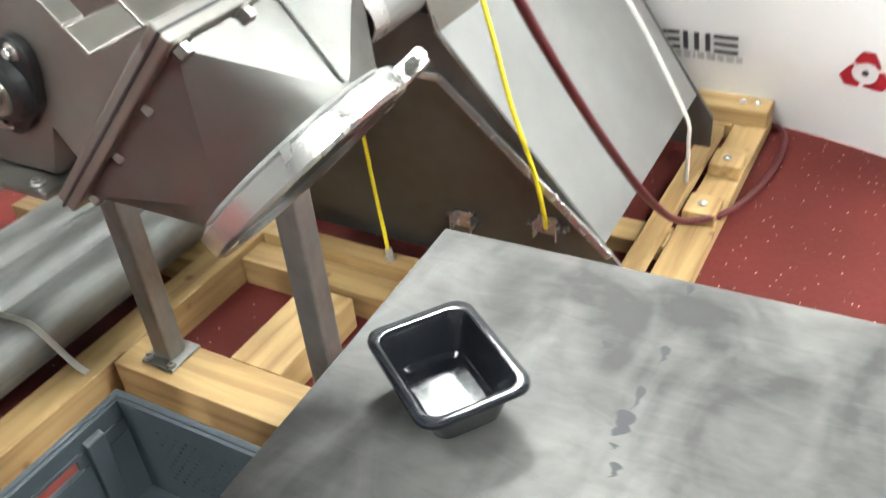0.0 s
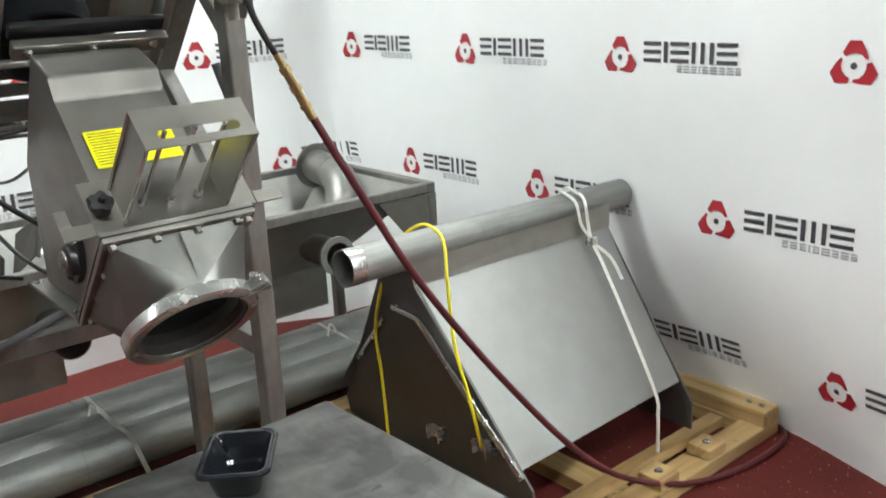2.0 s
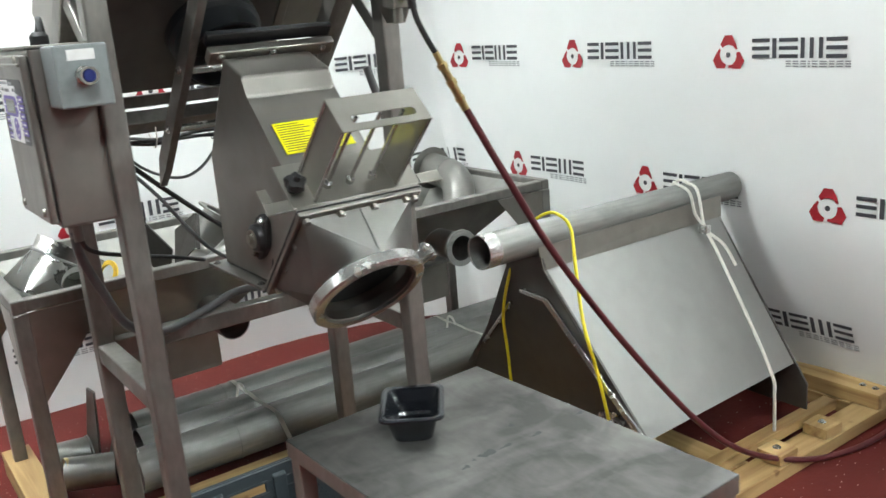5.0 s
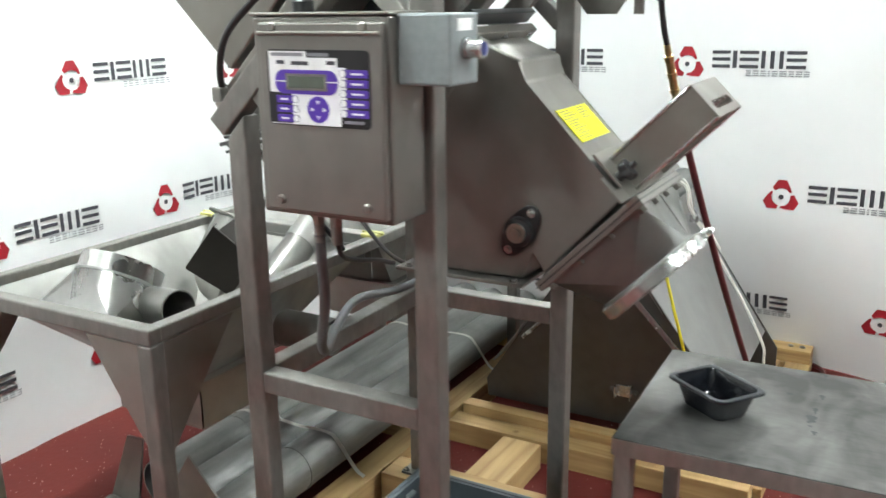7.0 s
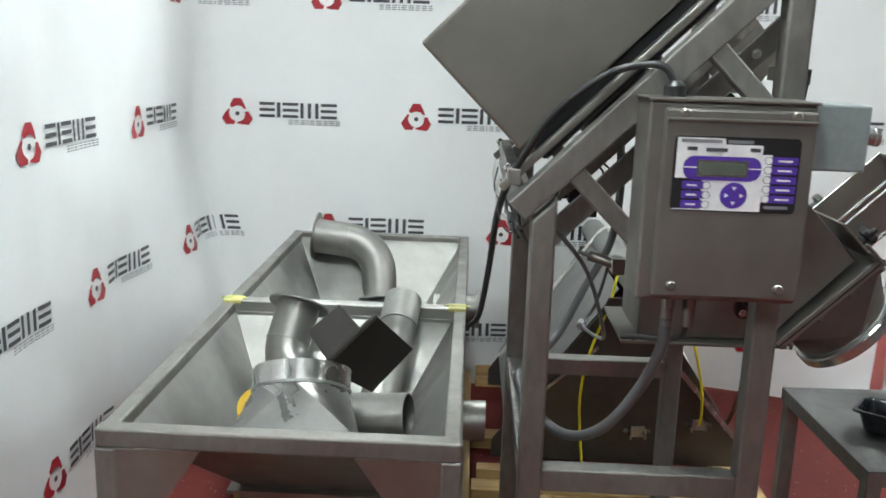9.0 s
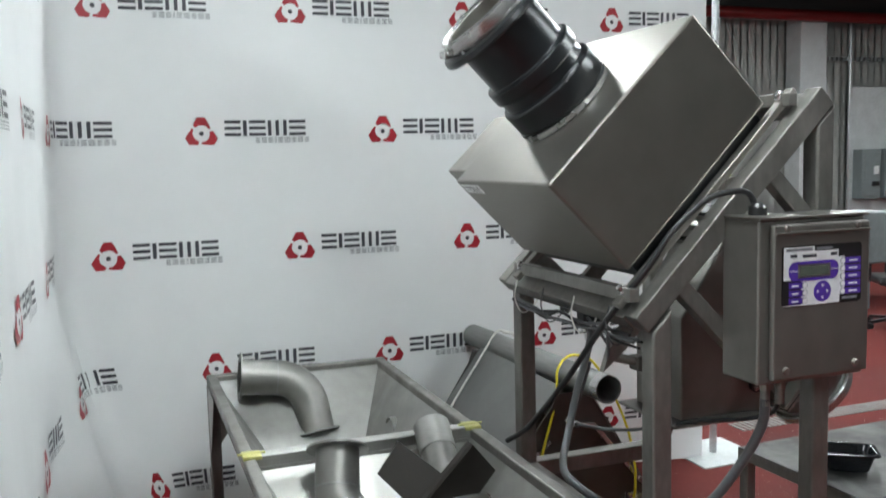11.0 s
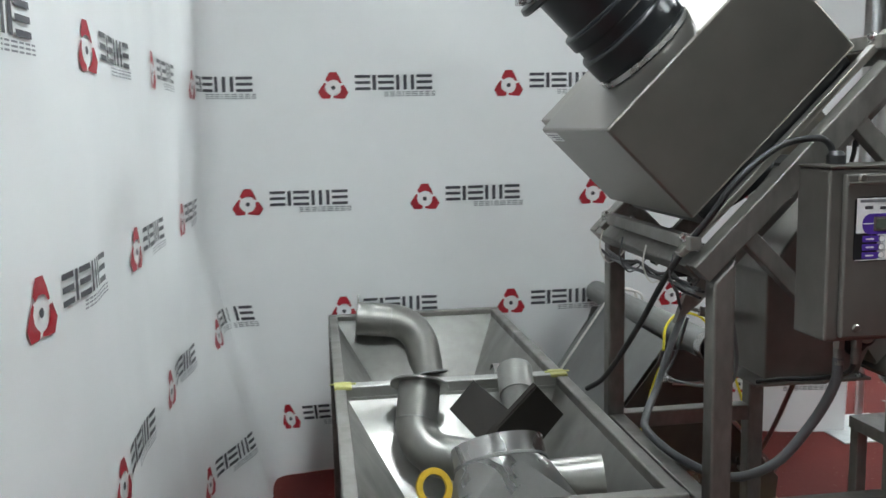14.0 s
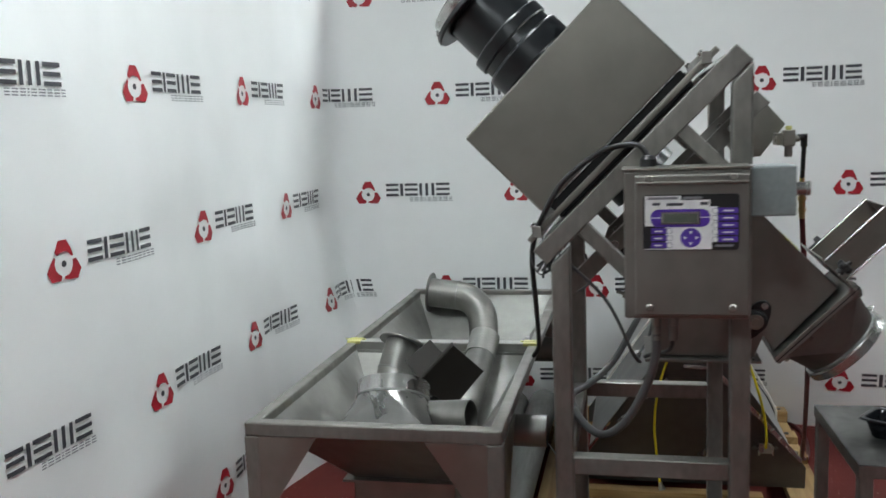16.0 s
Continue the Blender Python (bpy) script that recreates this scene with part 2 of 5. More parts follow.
WOOD_X = wood("pine_along_x", (1.6, 26, 26))
WOOD_Y = wood("pine_along_y", (26, 1.6, 26))
FLOOR = red_floor()
LAMP = glow("lamp_diffuser", (0.95, 1.0, 0.985), LAMP_POWER)


# ---- mesh helpers (all in world metres) ----
def thing(name, at, label, category, group="", kind=""):
    ob = new(name)
    ob.empty_display_size = 0.05
    ob.location = at
    return tagged(ob, label, category, group, kind)


def world_at(ob):
    p = Vector(ob.location)
    while ob.parent:
        ob = ob.parent
        p += Vector(ob.location)
    return p


def finish(bm, sharp=35):
    bmesh.ops.recalc_face_normals(bm, faces=bm.faces)
    for f in bm.faces:
        f.smooth = True
    for e in bm.edges:
        e.smooth = False
        if len(e.link_faces) == 2:
            turn = e.calc_face_angle(0)
            a, b = sorted(f.calc_area() for f in e.link_faces)
            # a broad flat face keeps its own normal beside a narrow bevel
            e.smooth = turn < radians(3) or (turn < radians(sharp) and b < 7 * a)


def part(name, bm, material, parent=None, label="", keep_normals=False):
    if not keep_normals:
        finish(bm)
    if parent is not None:
        bmesh.ops.translate(bm, verts=bm.verts, vec=-world_at(parent))
    me = bpy.data.meshes.new(name)
    bm.to_mesh(me)
    bm.free()
    me.materials.append(material)
    ob = new(name, me)
    ob.parent = parent
    return tagged(ob, label)


def join(*bms):
    out = bmesh.new()
    for b in bms:
        me = bpy.data.meshes.new("t")
        b.to_mesh(me)
        b.free()
        out.from_mesh(me)
        bpy.data.meshes.remove(me)
    return out


def box(x0, x1, y0, y1, z0, z1, bev=0.003, m=None):
    bm = bmesh.new()
    bmesh.ops.create_cube(bm, size=1)
    for v in bm.verts:
        v.co = ((x0 + x1) / 2 + v.co.x * (x1 - x0), (y0 + y1) / 2 + v.co.y * (y1 - y0), (z0 + z1) / 2 + v.co.z * (z1 - z0))
    if bev:
        bmesh.ops.bevel(bm, geom=bm.edges[:], offset=bev, segments=2, affect="EDGES", profile=0.5)
    if m is not None:
        bm.transform(m)
    return bm


def frame_of(p, q):
    """Axes of a rod from p to q: a matrix whose z runs along it."""
    d = Vector(q) - Vector(p)
    return Matrix.Translation(p) @ d.to_track_quat("Z", "Y").to_matrix().to_4x4(), d.length


def bar(p, q, w, h, bev=0.004, up=(0, 0, 1)):
    """A square tube from p to q; h is taken towards up, w across."""
    p, q = Vector(p), Vector(q)
    z = (q - p).normalized()
    x = Vector(up).cross(z)
    if x.length < 1e-4:
        x = Vector((1, 0, 0))
    x.normalize()
    y = z.cross(x)
    m = Matrix((x, y, z)).transposed().to_4x4()
    m.translation = p
    return box(-w / 2, w / 2, -h / 2, h / 2, 0, (q - p).length, bev, m)


def lathe(profile, m=None, seg=32, closed=False):
    """Turns (radius, height) pairs round z."""
    bm = bmesh.new()
    rings = []
    for r, h in profile:
        if r < 1e-6:
            rings.append([bm.verts.new((0, 0, h))] * seg)
        else:
            rings.append([bm.verts.new((r * math.cos(2 * math.pi * k / seg), r * math.sin(2 * math.pi * k / seg), h)) for k in range(seg)])
    if closed:
        rings.append(rings[0])
    for a, b in zip(rings, rings[1:]):
        for k in range(seg):
            vs = []
            for v in (a[k], a[(k + 1) % seg], b[(k + 1) % seg], b[k]):
                if v not in vs:
                    vs.append(v)
            if len(vs) > 2:
                bm.faces.new(vs)
    if m is not None:
        bm.transform(m)
    return bm


def rod(p, q, r, seg=16, r2=None):
    m, n = frame_of(p, q)
    r2 = r if r2 is None else r2
    return lathe([(0, 0), (r, 0), (r2, n), (0, n)], m, seg)


def tube(p, q, r, wall=0.003, seg=40):
    m, n = frame_of(p, q)
    return lathe([(r - wall, 0), (r, 0), (r, n), (r - wall, n)], m, seg, closed=True)


def smooth_path(pts, steps=10):
    """Points along a curve that passes through pts."""
    pts = [Vector(p) for p in pts]
    ext = [pts[0] * 2 - pts[1], *pts, pts[-1] * 2 - pts[-2]]
    out = []
    for a, b, c, d in zip(ext, ext[1:], ext[2:], ext[3:]):
        for k in range(steps):
            t = k / steps
            out.append(0.5 * (2 * b + (c - a) * t + (2 * a - 5 * b + 4 * c - d) * t * t + (3 * b - a - 3 * c + d) * t ** 3))
    return out + [pts[-1]]


def moved(pts, dx, dy, dz):
    return [(x + dx, y + dy, z + dz) for x, y, z in pts]


def sweep(path, r, seg=10, wall=0.0):
    """A round cord, or with a wall an open tube, along a path."""
    path = [Vector(p) for p in path]
    bm = bmesh.new()
    rings, inner = [], []
    n = None
    for k, p in enumerate(path):
        d = (path[min(k + 1, len(path) - 1)] - path[max(k - 1, 0)]).normalized()
        if n is None:
            n = d.orthogonal().normalized()
        n = (n - d * n.dot(d)).normalized()
        b = d.cross(n)
        ring = lambda rr: [bm.verts.new(p + rr * (math.cos(2 * math.pi * j / seg) * n + math.sin(2 * math.pi * j / seg) * b)) for j in range(seg)]
        rings.append(ring(r))
        if wall:
            inner.append(ring(r - wall))
    for a, b in zip(rings, rings[1:]):
        for j in range(seg):
            bm.faces.new((a[j], a[(j + 1) % seg], b[(j + 1) % seg], b[j]))
    if wall:
        for a, b in zip(inner, inner[1:]):
            for j in range(seg):
                bm.faces.new((a[j], b[j], b[(j + 1) % seg], a[(j + 1) % seg]))
        for a, b in ((rings[0], inner[0]), (rings[-1], inner[-1])):
            for j in range(seg):
                bm.faces.new((a[j], b[j], b[(j + 1) % seg], a[(j + 1) % seg]))
    else:
        bm.faces.new(rings[0])
        bm.faces.new(rings[-1][::-1])
    return bm


def prism(poly, a, b, axis="y", bev=0.0, m=None):
    """A flat outline pushed from a to b along an axis; for y the outline is (x, z), for x (y, z), for z (x, y)."""
    put = {"y": lambda u, v, w: (u, w, v), "x": lambda u, v, w: (w, u, v), "z": lambda u, v, w: (u, v, w)}[axis]
    bm = bmesh.new()
    lo, hi = [bm.verts.new(put(u, v, a)) for u, v in poly], [bm.verts.new(put(u, v, b)) for u, v in poly]
    bm.faces.new(lo)
    bm.faces.new(hi[::-1])
    for k in range(len(poly)):
        j = (k + 1) % len(poly)
        bm.faces.new((lo[k], lo[j], hi[j], hi[k]))
    if bev:
        bmesh.ops.bevel(bm, geom=bm.edges[:], offset=bev, segments=2, affect="EDGES", profile=0.5)
    if m is not None:
        bm.transform(m)
    return bm


def slab(corners, th):
    """A sheet of metal through four corners, th thick."""
    p = [Vector(c) for c in corners]
    n = (p[1] - p[0]).cross(p[2] - p[0]).normalized() * th / 2
    bm = bmesh.new()
    lo, hi = [bm.verts.new(c - n) for c in p], [bm.verts.new(c + n) for c in p]
    bm.faces.new(lo[::-1])
    bm.faces.new(hi)
    k = len(p)
    for i in range(k):
        j = (i + 1) % k
        bm.faces.new((lo[i], lo[j], hi[j], hi[i]))
    return bm


def square_round(c, ax, ux, half_u, half_v, base, r, top, th=0.003, seg=48):
    """A sheet transition: a rectangle at height base and a circle at height top on the axis, with flat sides and rolled corners."""
    c, ax, ux = Vector(c), Vector(ax).normalized(), Vector(ux)
    ux = (ux - ax * ux.dot(ax)).normalized()
    vx = ax.cross(ux)
    bm = bmesh.new()
    ring = [bm.verts.new(c + ax * top + r * (ux * math.cos(2 * math.pi * j / seg) + vx * math.sin(2 * math.pi * j / seg))) for j in range(seg)]
    cor = [bm.verts.new(c + ax * base + ux * half_u * a + vx * half_v * b) for a, b in ((1, 1), (-1, 1), (-1, -1), (1, -1))]
    q = seg // 4
    for k in range(4):
        for j in range(q):
            bm.faces.new((ring[k * q + j], ring[(k * q + j + 1) % seg], cor[k]))
        bm.faces.new((ring[k * q], cor[k], cor[k - 1]))
    bmesh.ops.solidify(bm, geom=bm.faces[:], thickness=th)
    return bm


def slotted(s0, s1, y0, y1, a0, a1, b0, b1, n, th, m):
    """A plate with a round-ended slot through it, in the tilted frame."""
    bm = bmesh.new()
    r, ca = (a1 - a0) / 2, (a0 + a1) / 2
    inner = []
    for c, st in ((b1 - r, 0), (b0 + r, 180)):
        inner += [(ca + r * math.cos(radians(st + 180 * k / 8)), c + r * math.sin(radians(st + 180 * k / 8))) for k in range(9)]
    outer = []
    for k, (u, v) in enumerate(inner):
        if k in (0, 8, 9, 17):
            outer.append((s1 if k in (0, 17) else s0, v))
        else:
            q = k - 4 if k < 9 else 13 - k
            side = y1 if k < 9 else y0
            outer.append((s1, side) if q <= -2 else (s0, side) if q >= 2 else (ca - q * r / 2, side))
    rings = [[bm.verts.new((u, v, z)) for u, v in ring] for ring, z in ((outer, n), (inner, n), (inner, n + th), (outer, n + th))]
    k = len(inner)
    for a, b in ((0, 1), (1, 2), (2, 3), (3, 0)):
        for i in range(k):
            bm.faces.new((rings[a][i], rings[a][(i + 1) % k], rings[b][(i + 1) % k], rings[b][i]))
    bmesh.ops.remove_doubles(bm, verts=bm.verts, dist=1e-5)
    bm.transform(m)
    return bm


def bolt(p, d, r=0.007, h=0.006):
    """A hexagon head with a washer, on the point p, pointing along d."""
    m, _ = frame_of(p, Vector(p) + Vector(d))
    return join(lathe([(0, 0), (r * 1.5, 0), (r * 1.5, 0.0015), (0, 0.0015)], m, 12), lathe([(0, 0.0015), (r, 0.0015), (r, h * 0.8), (r * 0.85, h), (0, h)], m, 6))


# ---- structure: floor, hall, backdrop ----
def hall():
    X0, X1, Y0, Y1, H = -6.5, 13.0, -5.4, 10.6, 4.7
    tagged(part("floor", box(X0, X1, Y0, Y1, -0.2, 0, 0), FLOOR), "glossy red epoxy floor with pale specks", "floor", kind="structure")
    tagged(part("ceiling", box(X0, X1, Y0, Y1, H, H + 0.2, 0), ROOF), "dark roof deck of the hall", "ceiling", kind="structure")
    # corrugated cladding on the wall behind the backdrop
    bm = bmesh.new()
    lo, hi = [], []
    x, k = X0, 0
    while x <= X1:
        y = Y1 - (0.012 if k % 4 in (1, 2) else 0.0)
        lo.append(bm.verts.new((x, y, 0)))
        hi.append(bm.verts.new((x, y, H)))
        x += (0.03 if k % 2 else 0.12)
        k += 1
    for a in range(len(lo) - 1):
        bm.faces.new((lo[a], lo[a + 1], hi[a + 1], hi[a]))
    bmesh.ops.solidify(bm, geom=bm.faces[:], thickness=0.02)
    w = tagged(part("wall_north", bm, WALL_METAL), "grey corrugated metal cladding of the hall", "wall", kind="structure")
    # walls out of view; the south one stands close to mask mirrored red floor
    for name, b in (("wall_south", box(X0, X1, Y0 - 0.2, Y0, 0, H, 0)), ("wall_west", box(X0 - 0.2, X0, Y0, Y1, 0, H, 0)), ("wall_east", box(X1, X1 + 0.2, Y0, Y1, 0, H, 0))):
        tagged(part(name, b, UNSEEN_WALL), "unseen dark grey wall added to close the hall and dim reflections", "wall", kind="structure")
    # roof steel
    for i, y in enumerate((-2.0, 2.6, 5.4, 8.6)):
        tagged(part("roof_beam", join(box(X0, X1, y - 0.08, y + 0.08, 4.28, 4.30, 0), box(X0, X1, y - 0.006, y + 0.006, 4.30, 4.60, 0), box(X0, X1, y - 0.08, y + 0.08, 4.60, 4.62, 0)), BEAM), "dark steel roof beam under the deck", "beam", "roof beams", "structure")
    for i in range(8):
        x = -5.4 + i * 2.4
        tagged(part("roof_joist", box(x - 0.04, x + 0.04, Y0, Y1, 4.5, 4.7, 0), BEAM), "dark steel roof joist", "joist", "roof joists", "structure")
    # made-up strip: hides the upper cladding, where only darkness shows
    tagged(part("roof_dark_strip", box(X0, X1, 10.26, 10.40, 4.03, H, 0), BEAM), "dark strip added for the dark roof space above the cladding", "fascia", kind="structure")
    # lit beam: a lighter grey than BEAM stands in for the light
    tagged(part("roof_beam", bar((6.33, 10.2, 4.17), (5.25, 4.0, 4.17), 0.11, 0.16, 0.0), ROOF_LIT), "steel roof beam, its lit grey put into the colour", "beam", "roof beams", "structure")
    col = part("column", box(8.62, 9.15, 10.2, 10.55, 0, 4.02, 0.01), PAINT_WHITE)
    tagged(col, "white painted steel column against the cladding", "column", kind="structure")
    pipe_run = part("sprinkler_pipe", join(rod((X0, 10.12, 4.0), (X1, 10.12, 3.9), 0.09, 14), rod((3.0, Y0, 4.2), (3.0, 10.2, 4.2), 0.045, 12)), RED_PIPE)
    tagged(pipe_run, "red painted sprinkler pipe under the roof", "pipe", kind="structure")


def ceiling_light(x, y):
    t = thing("ceiling_light", (x, y, LAMP_Z), "white rectangular panel light hung under the roof", "ceiling light", "hall lights")
    part("housing", box(x - 0.235, x + 0.235, y - 0.435, y + 0.435, LAMP_Z + 0.004, LAMP_Z + 0.07, 0.01), PAINT_WHITE, t)
    part("diffuser", box(x - 0.21, x + 0.21, y - 0.41, y + 0.41, LAMP_Z - 0.008, LAMP_Z + 0.003, 0), LAMP, t)
    for dy in (-0.35, 0.35):
        part("hanger", rod((x, y + dy, LAMP_Z + 0.07), (x, y + dy, 4.7), 0.004, 6), BEAM, t)
    return t


hall()
# three far lamps are seen; the rest are unseen, added to light the bay
for lx in (-4.6, -1.05, 2.68, 5.78, 9.4):
    for ly in (-3.9, -0.2, 3.3, 6.7):
        if not ((lx > 5 and ly < 0) or (lx > 0 and ly < -2)):
            ceiling_light(lx, ly)

# backdrop: one sheet round the corner, hung from a pipe frame
XA, YB, TOP, XEND, YEND = -2.19, 2.695, 2.685, 1.17, -0.9
RC = 0.09


def sheet(u, z):
    """A place on the hung sheet: u runs along the side wall (below 0), round the corner (0) and along the rear wall."""
    arc = RC * math.pi / 2
    fold = 0.012 * math.sin(11 * u + 0.7 * z + 1.2 * noise.noise((u * 2, z * 1.1, 3.0))) * math.exp(-abs(u) / 0.55) + 0.013 * noise.noise((u * 5.5, z * 0.8, 1.7)) * (1.0 if u < 0 else 0.4) + 0.012 * noise.noise((u * 3.1 + z * 1.9, z * 2.2 - u, 5.1)) * (1.0 if u < 0 else 0.4) + 0.004 * noise.noise((u * 1.3, z * 0.7, 0.2)) + 0.0025 * math.sin(3.1 * u + 1.3 * z)
    if u < -arc / 2:
        y = YB - RC + (u + arc / 2)
        lean = -0.05 * max(0.0, (0.8 - y)) ** 2 + 0.28 * max(0.0, 1 - z / 1.25) ** 1.2 * min(1.0, max(0.0, (y - 1.5) / 0.9)) ** 2
        return Vector((XA + lean + fold, y, z)), Vector((1, 0, 0))
    if u > arc / 2:
        x = XA + RC + (u - arc / 2)
        back = 0.24 * max(0.0, 1 - z / 0.75) ** 1.3 * math.exp(-((x - 0.2) / (0.6 if x > 0.2 else 1.2)) ** 2)
        out = 0.28 * max(0.0, 1 - z / 1.25) ** 1.2 * max(0.0, 1 - (x - XA - RC) / 0.90) ** 2
        return Vector((x + out, YB - fold + back, z)), Vector((0, -1, 0))
    a = (u + arc / 2) / arc * math.pi / 2
    c = Vector((XA + RC, YB - RC, z))
    d = Vector((-math.cos(a), math.sin(a), 0))
    out = 0.28 * max(0.0, 1 - z / 1.25) ** 1.2
    return c + d * (RC - fold) + Vector((out, 0, 0)), -d


def u_of_x(x):
    return x - XA - RC + RC * math.pi / 4


def u_of_y(y):
    return y - (YB - RC) - RC * math.pi / 4


def backdrop():
    t = thing("backdrop", (XA, YB, 0), "white vinyl backdrop with red and charcoal printed marks", "backdrop", kind="structure")
    bm = bmesh.new()
    u0, u1 = u_of_y(YEND), u_of_x(XEND)
    nu, nz = 150, 44
    grid = [[bm.verts.new(sheet(u0 + (u1 - u0) * i / nu, 0.004 + (TOP - 0.004) * j / nz)[0]) for j in range(nz + 1)] for i in range(nu + 1)]
    for i in range(nu):
        for j in range(nz):
            bm.faces.new((grid[i][j], grid[i + 1][j], grid[i + 1][j + 1], grid[i][j + 1]))
    part("sheet", bm, VINYL, t)
    # hem rolled over the top pipe
    part("top_hem", sweep([sheet(u0 + (u1 - u0) * i / 60, TOP)[0] + Vector((0, 0, 0.012)) - 0.012 * sheet(u0 + (u1 - u0) * i / 60, TOP)[1] for i in range(61)], 0.022, 8), VINYL, t)

    # doubled hem below the pipe, puckered along its seam
    bm = bmesh.new()
    hem = []
    for i in range(361):
        u = u0 + (u1 - u0) * i / 360
        col = []
        for j, z in enumerate((TOP - 0.088, TOP - 0.084, TOP - 0.060, TOP - 0.035, TOP - 0.010)):
            p, n = sheet(u, z)
            lift = (0.0015, 0.004, 0.006, 0.007, 0.006)[j] + (0.0045 * noise.noise((u * 9 + z * 14, z * 22, 7.3)) if 0 < j < 4 else 0)
            col.append(bm.verts.new(p + n * lift))
        hem.append(col)
    for a, b in zip(hem, hem[1:]):
        for j in range(4):
            bm.faces.new((a[j], b[j], b[j + 1], a[j + 1]))
    part("hem_band", bm, VINYL, t)

    def shape(polys, u, z, lift):
        bm = bmesh.new()
        for poly in polys:
            vs = []
            for du, dz in poly:
                p, n = sheet(u + du, z + dz)
                vs.append(bm.verts.new(p + n * lift))
            bm.faces.new(vs)
        return bm

    def cut(x0, x1, z0, z1, n=4):
        """A bar cut into short quads, so that it follows the folds."""
        return [[(x0 + (x1 - x0) * k / n, z0), (x0 + (x1 - x0) * (k + 1) / n, z0), (x0 + (x1 - x0) * (k + 1) / n, z1), (x0 + (x1 - x0) * k / n, z1)] for k in range(n)]

    def emblem():
        """Three swept petals round a white ring."""
        petal = [(0.0730, 0.0165), (0.0730, -0.0180), (0.0450, -0.0330), (0.0220, -0.0415), (0.0200, -0.0330), (0.0330, -0.0215), (0.0380, -0.0040), (0.0350, 0.0120), (0.0270, 0.0260), (0.0390, 0.0360)]
        out = []
        for k in range(3):
            a = radians(90 + 120 * k)
            ca, sa = math.cos(a), math.sin(a)
            out.append([(u * ca - v * sa, u * sa + v * ca - 0.008) for u, v in petal])
        return out

    EMB = emblem()

    def mark(u, z, lowest, emb=True):
        lift = 0.004
        if u > lowest and emb:
            part("printed_emblem", shape(EMB, u, z, lift), RED_INK, t, keep_normals=True)
            part("printed_dot", shape([[(0.0105 * math.cos(k * 0.6283), 0.0105 * math.sin(k * 0.6283) - 0.008) for k in range(10)]], u, z, lift), DARK_INK, t, keep_normals=True)
        word, x = [], 0.104
        for form, w in (("rows", 0.073), ("stroke", 0.017), ("rows", 0.076), ("strokes", 0.088), ("rows", 0.076)):
            if u + x > lowest:
                if form == "stroke":
                    word += cut(x, x + w, -0.021, 0.050, 1)
                elif form == "strokes":
                    for k in range(3):
                        word += cut(x + 0.0355 * k, x + 0.0355 * k + 0.016, -0.021, 0.050, 1)
                else:
                    for z0, z1 in ((-0.021, -0.0075), (0.008, 0.0215), (0.0365, 0.050)):
                        word += cut(x, x + w, z0, z1, 5)
            x += w + 0.0105
        if word:
            part("printed_word_bar", shape(word, u, z, lift), DARK_INK, t, keep_normals=True)
        small, x = [], 0.243
        for w in (0.020, 0.024, 0.022, 0.008, 0.022, 0.028, 0.020, 0.024, 0.020):
            if u + x > lowest:
                small += cut(x, x + w, -0.052, -0.048, 1) + cut(x, x + w, -0.043, -0.039, 1) + cut(x, x + w, -0.034, -0.030, 1)
            x += w + 0.0075
        if small:
            part("printed_small_bar", shape(small, u, z, lift), GREY_INK, t, keep_normals=True)

    rows_b = ((2.470, -1.985), (1.915, -2.412), (1.372, -1.985), (0.830, -2.412), (0.300, -1.985))
    for z, x0 in rows_b:
        k = 0
        while x0 + 0.853 * k < XEND - 0.05:
            x = x0 + 0.853 * k
            k += 1
            if x + 0.5 > XEND:
                continue
            if not (x < -2.3 and z < 1):
                mark(u_of_x(x), z, -0.30 if 1.5 < z < 2.2 else 0.0)
    for z, ys in ((2.475, (-0.66, 0.21, 1.09, 1.94)), (1.920, (-0.20, 0.665, 1.535)), (1.372, (-0.66, 0.21, 1.09, 1.94)), (0.825, (-0.21, 0.655, 1.490, 2.32)), (0.290, (-0.66, 0.21, 1.09, 1.94))):
        for y in ys:
            mark(u_of_y(y), z, -9)
    # pipe frame behind the sheet
    for x, y in ((XEND + 0.10, YB + 0.05), (XA - 0.06, YB + 0.06), (XA - 0.08, YEND - 0.05)):
        part("upright_pole", rod((x, y, 0), (x, y, TOP + 0.03), 0.021, 16), ALU, t)
        part("base_plate", box(x - 0.21, x + 0.21, y - 0.21, y + 0.21, 0.0, 0.008, 0.002), PAINT_WHITE, t)
    part("cross_pole", rod((XA - 0.06, YB + 0.05, TOP - 0.02), (XEND + 0.10, YB + 0.05, TOP - 0.02), 0.018, 12), ALU, t)
    part("cross_pole", rod((XA - 0.07, YEND - 0.05, TOP - 0.02), (XA - 0.07, YB + 0.05, TOP - 0.02), 0.018, 12), ALU, t)


backdrop()

# ---- the inclined detector on its stand ----
R2 = math.sqrt(0.5)
TURN = Matrix(((R2, 0, R2, 0), (0, 1, 0, 0), (-R2, 0, R2, 0), (0, 0, 0, 1)))  # local s, y, n -> world
TILT_M = Matrix.Translation((-0.020, 0.0, -0.035)) @ TURN  # the stand and the head
TILT_2 = Matrix.Translation((-0.006, -0.027, -0.010)) @ TURN  # the reject housing and its guard


def along(s, y, n):
    """A direction in the tilted frame."""
    return TILT_M.to_3x3() @ Vector((s, y, n))


def loc(s, y, n):
    return TILT_M @ Vector((s, y, n))


def loc2(s, y, n):
    return TILT_2 @ Vector((s, y, n))


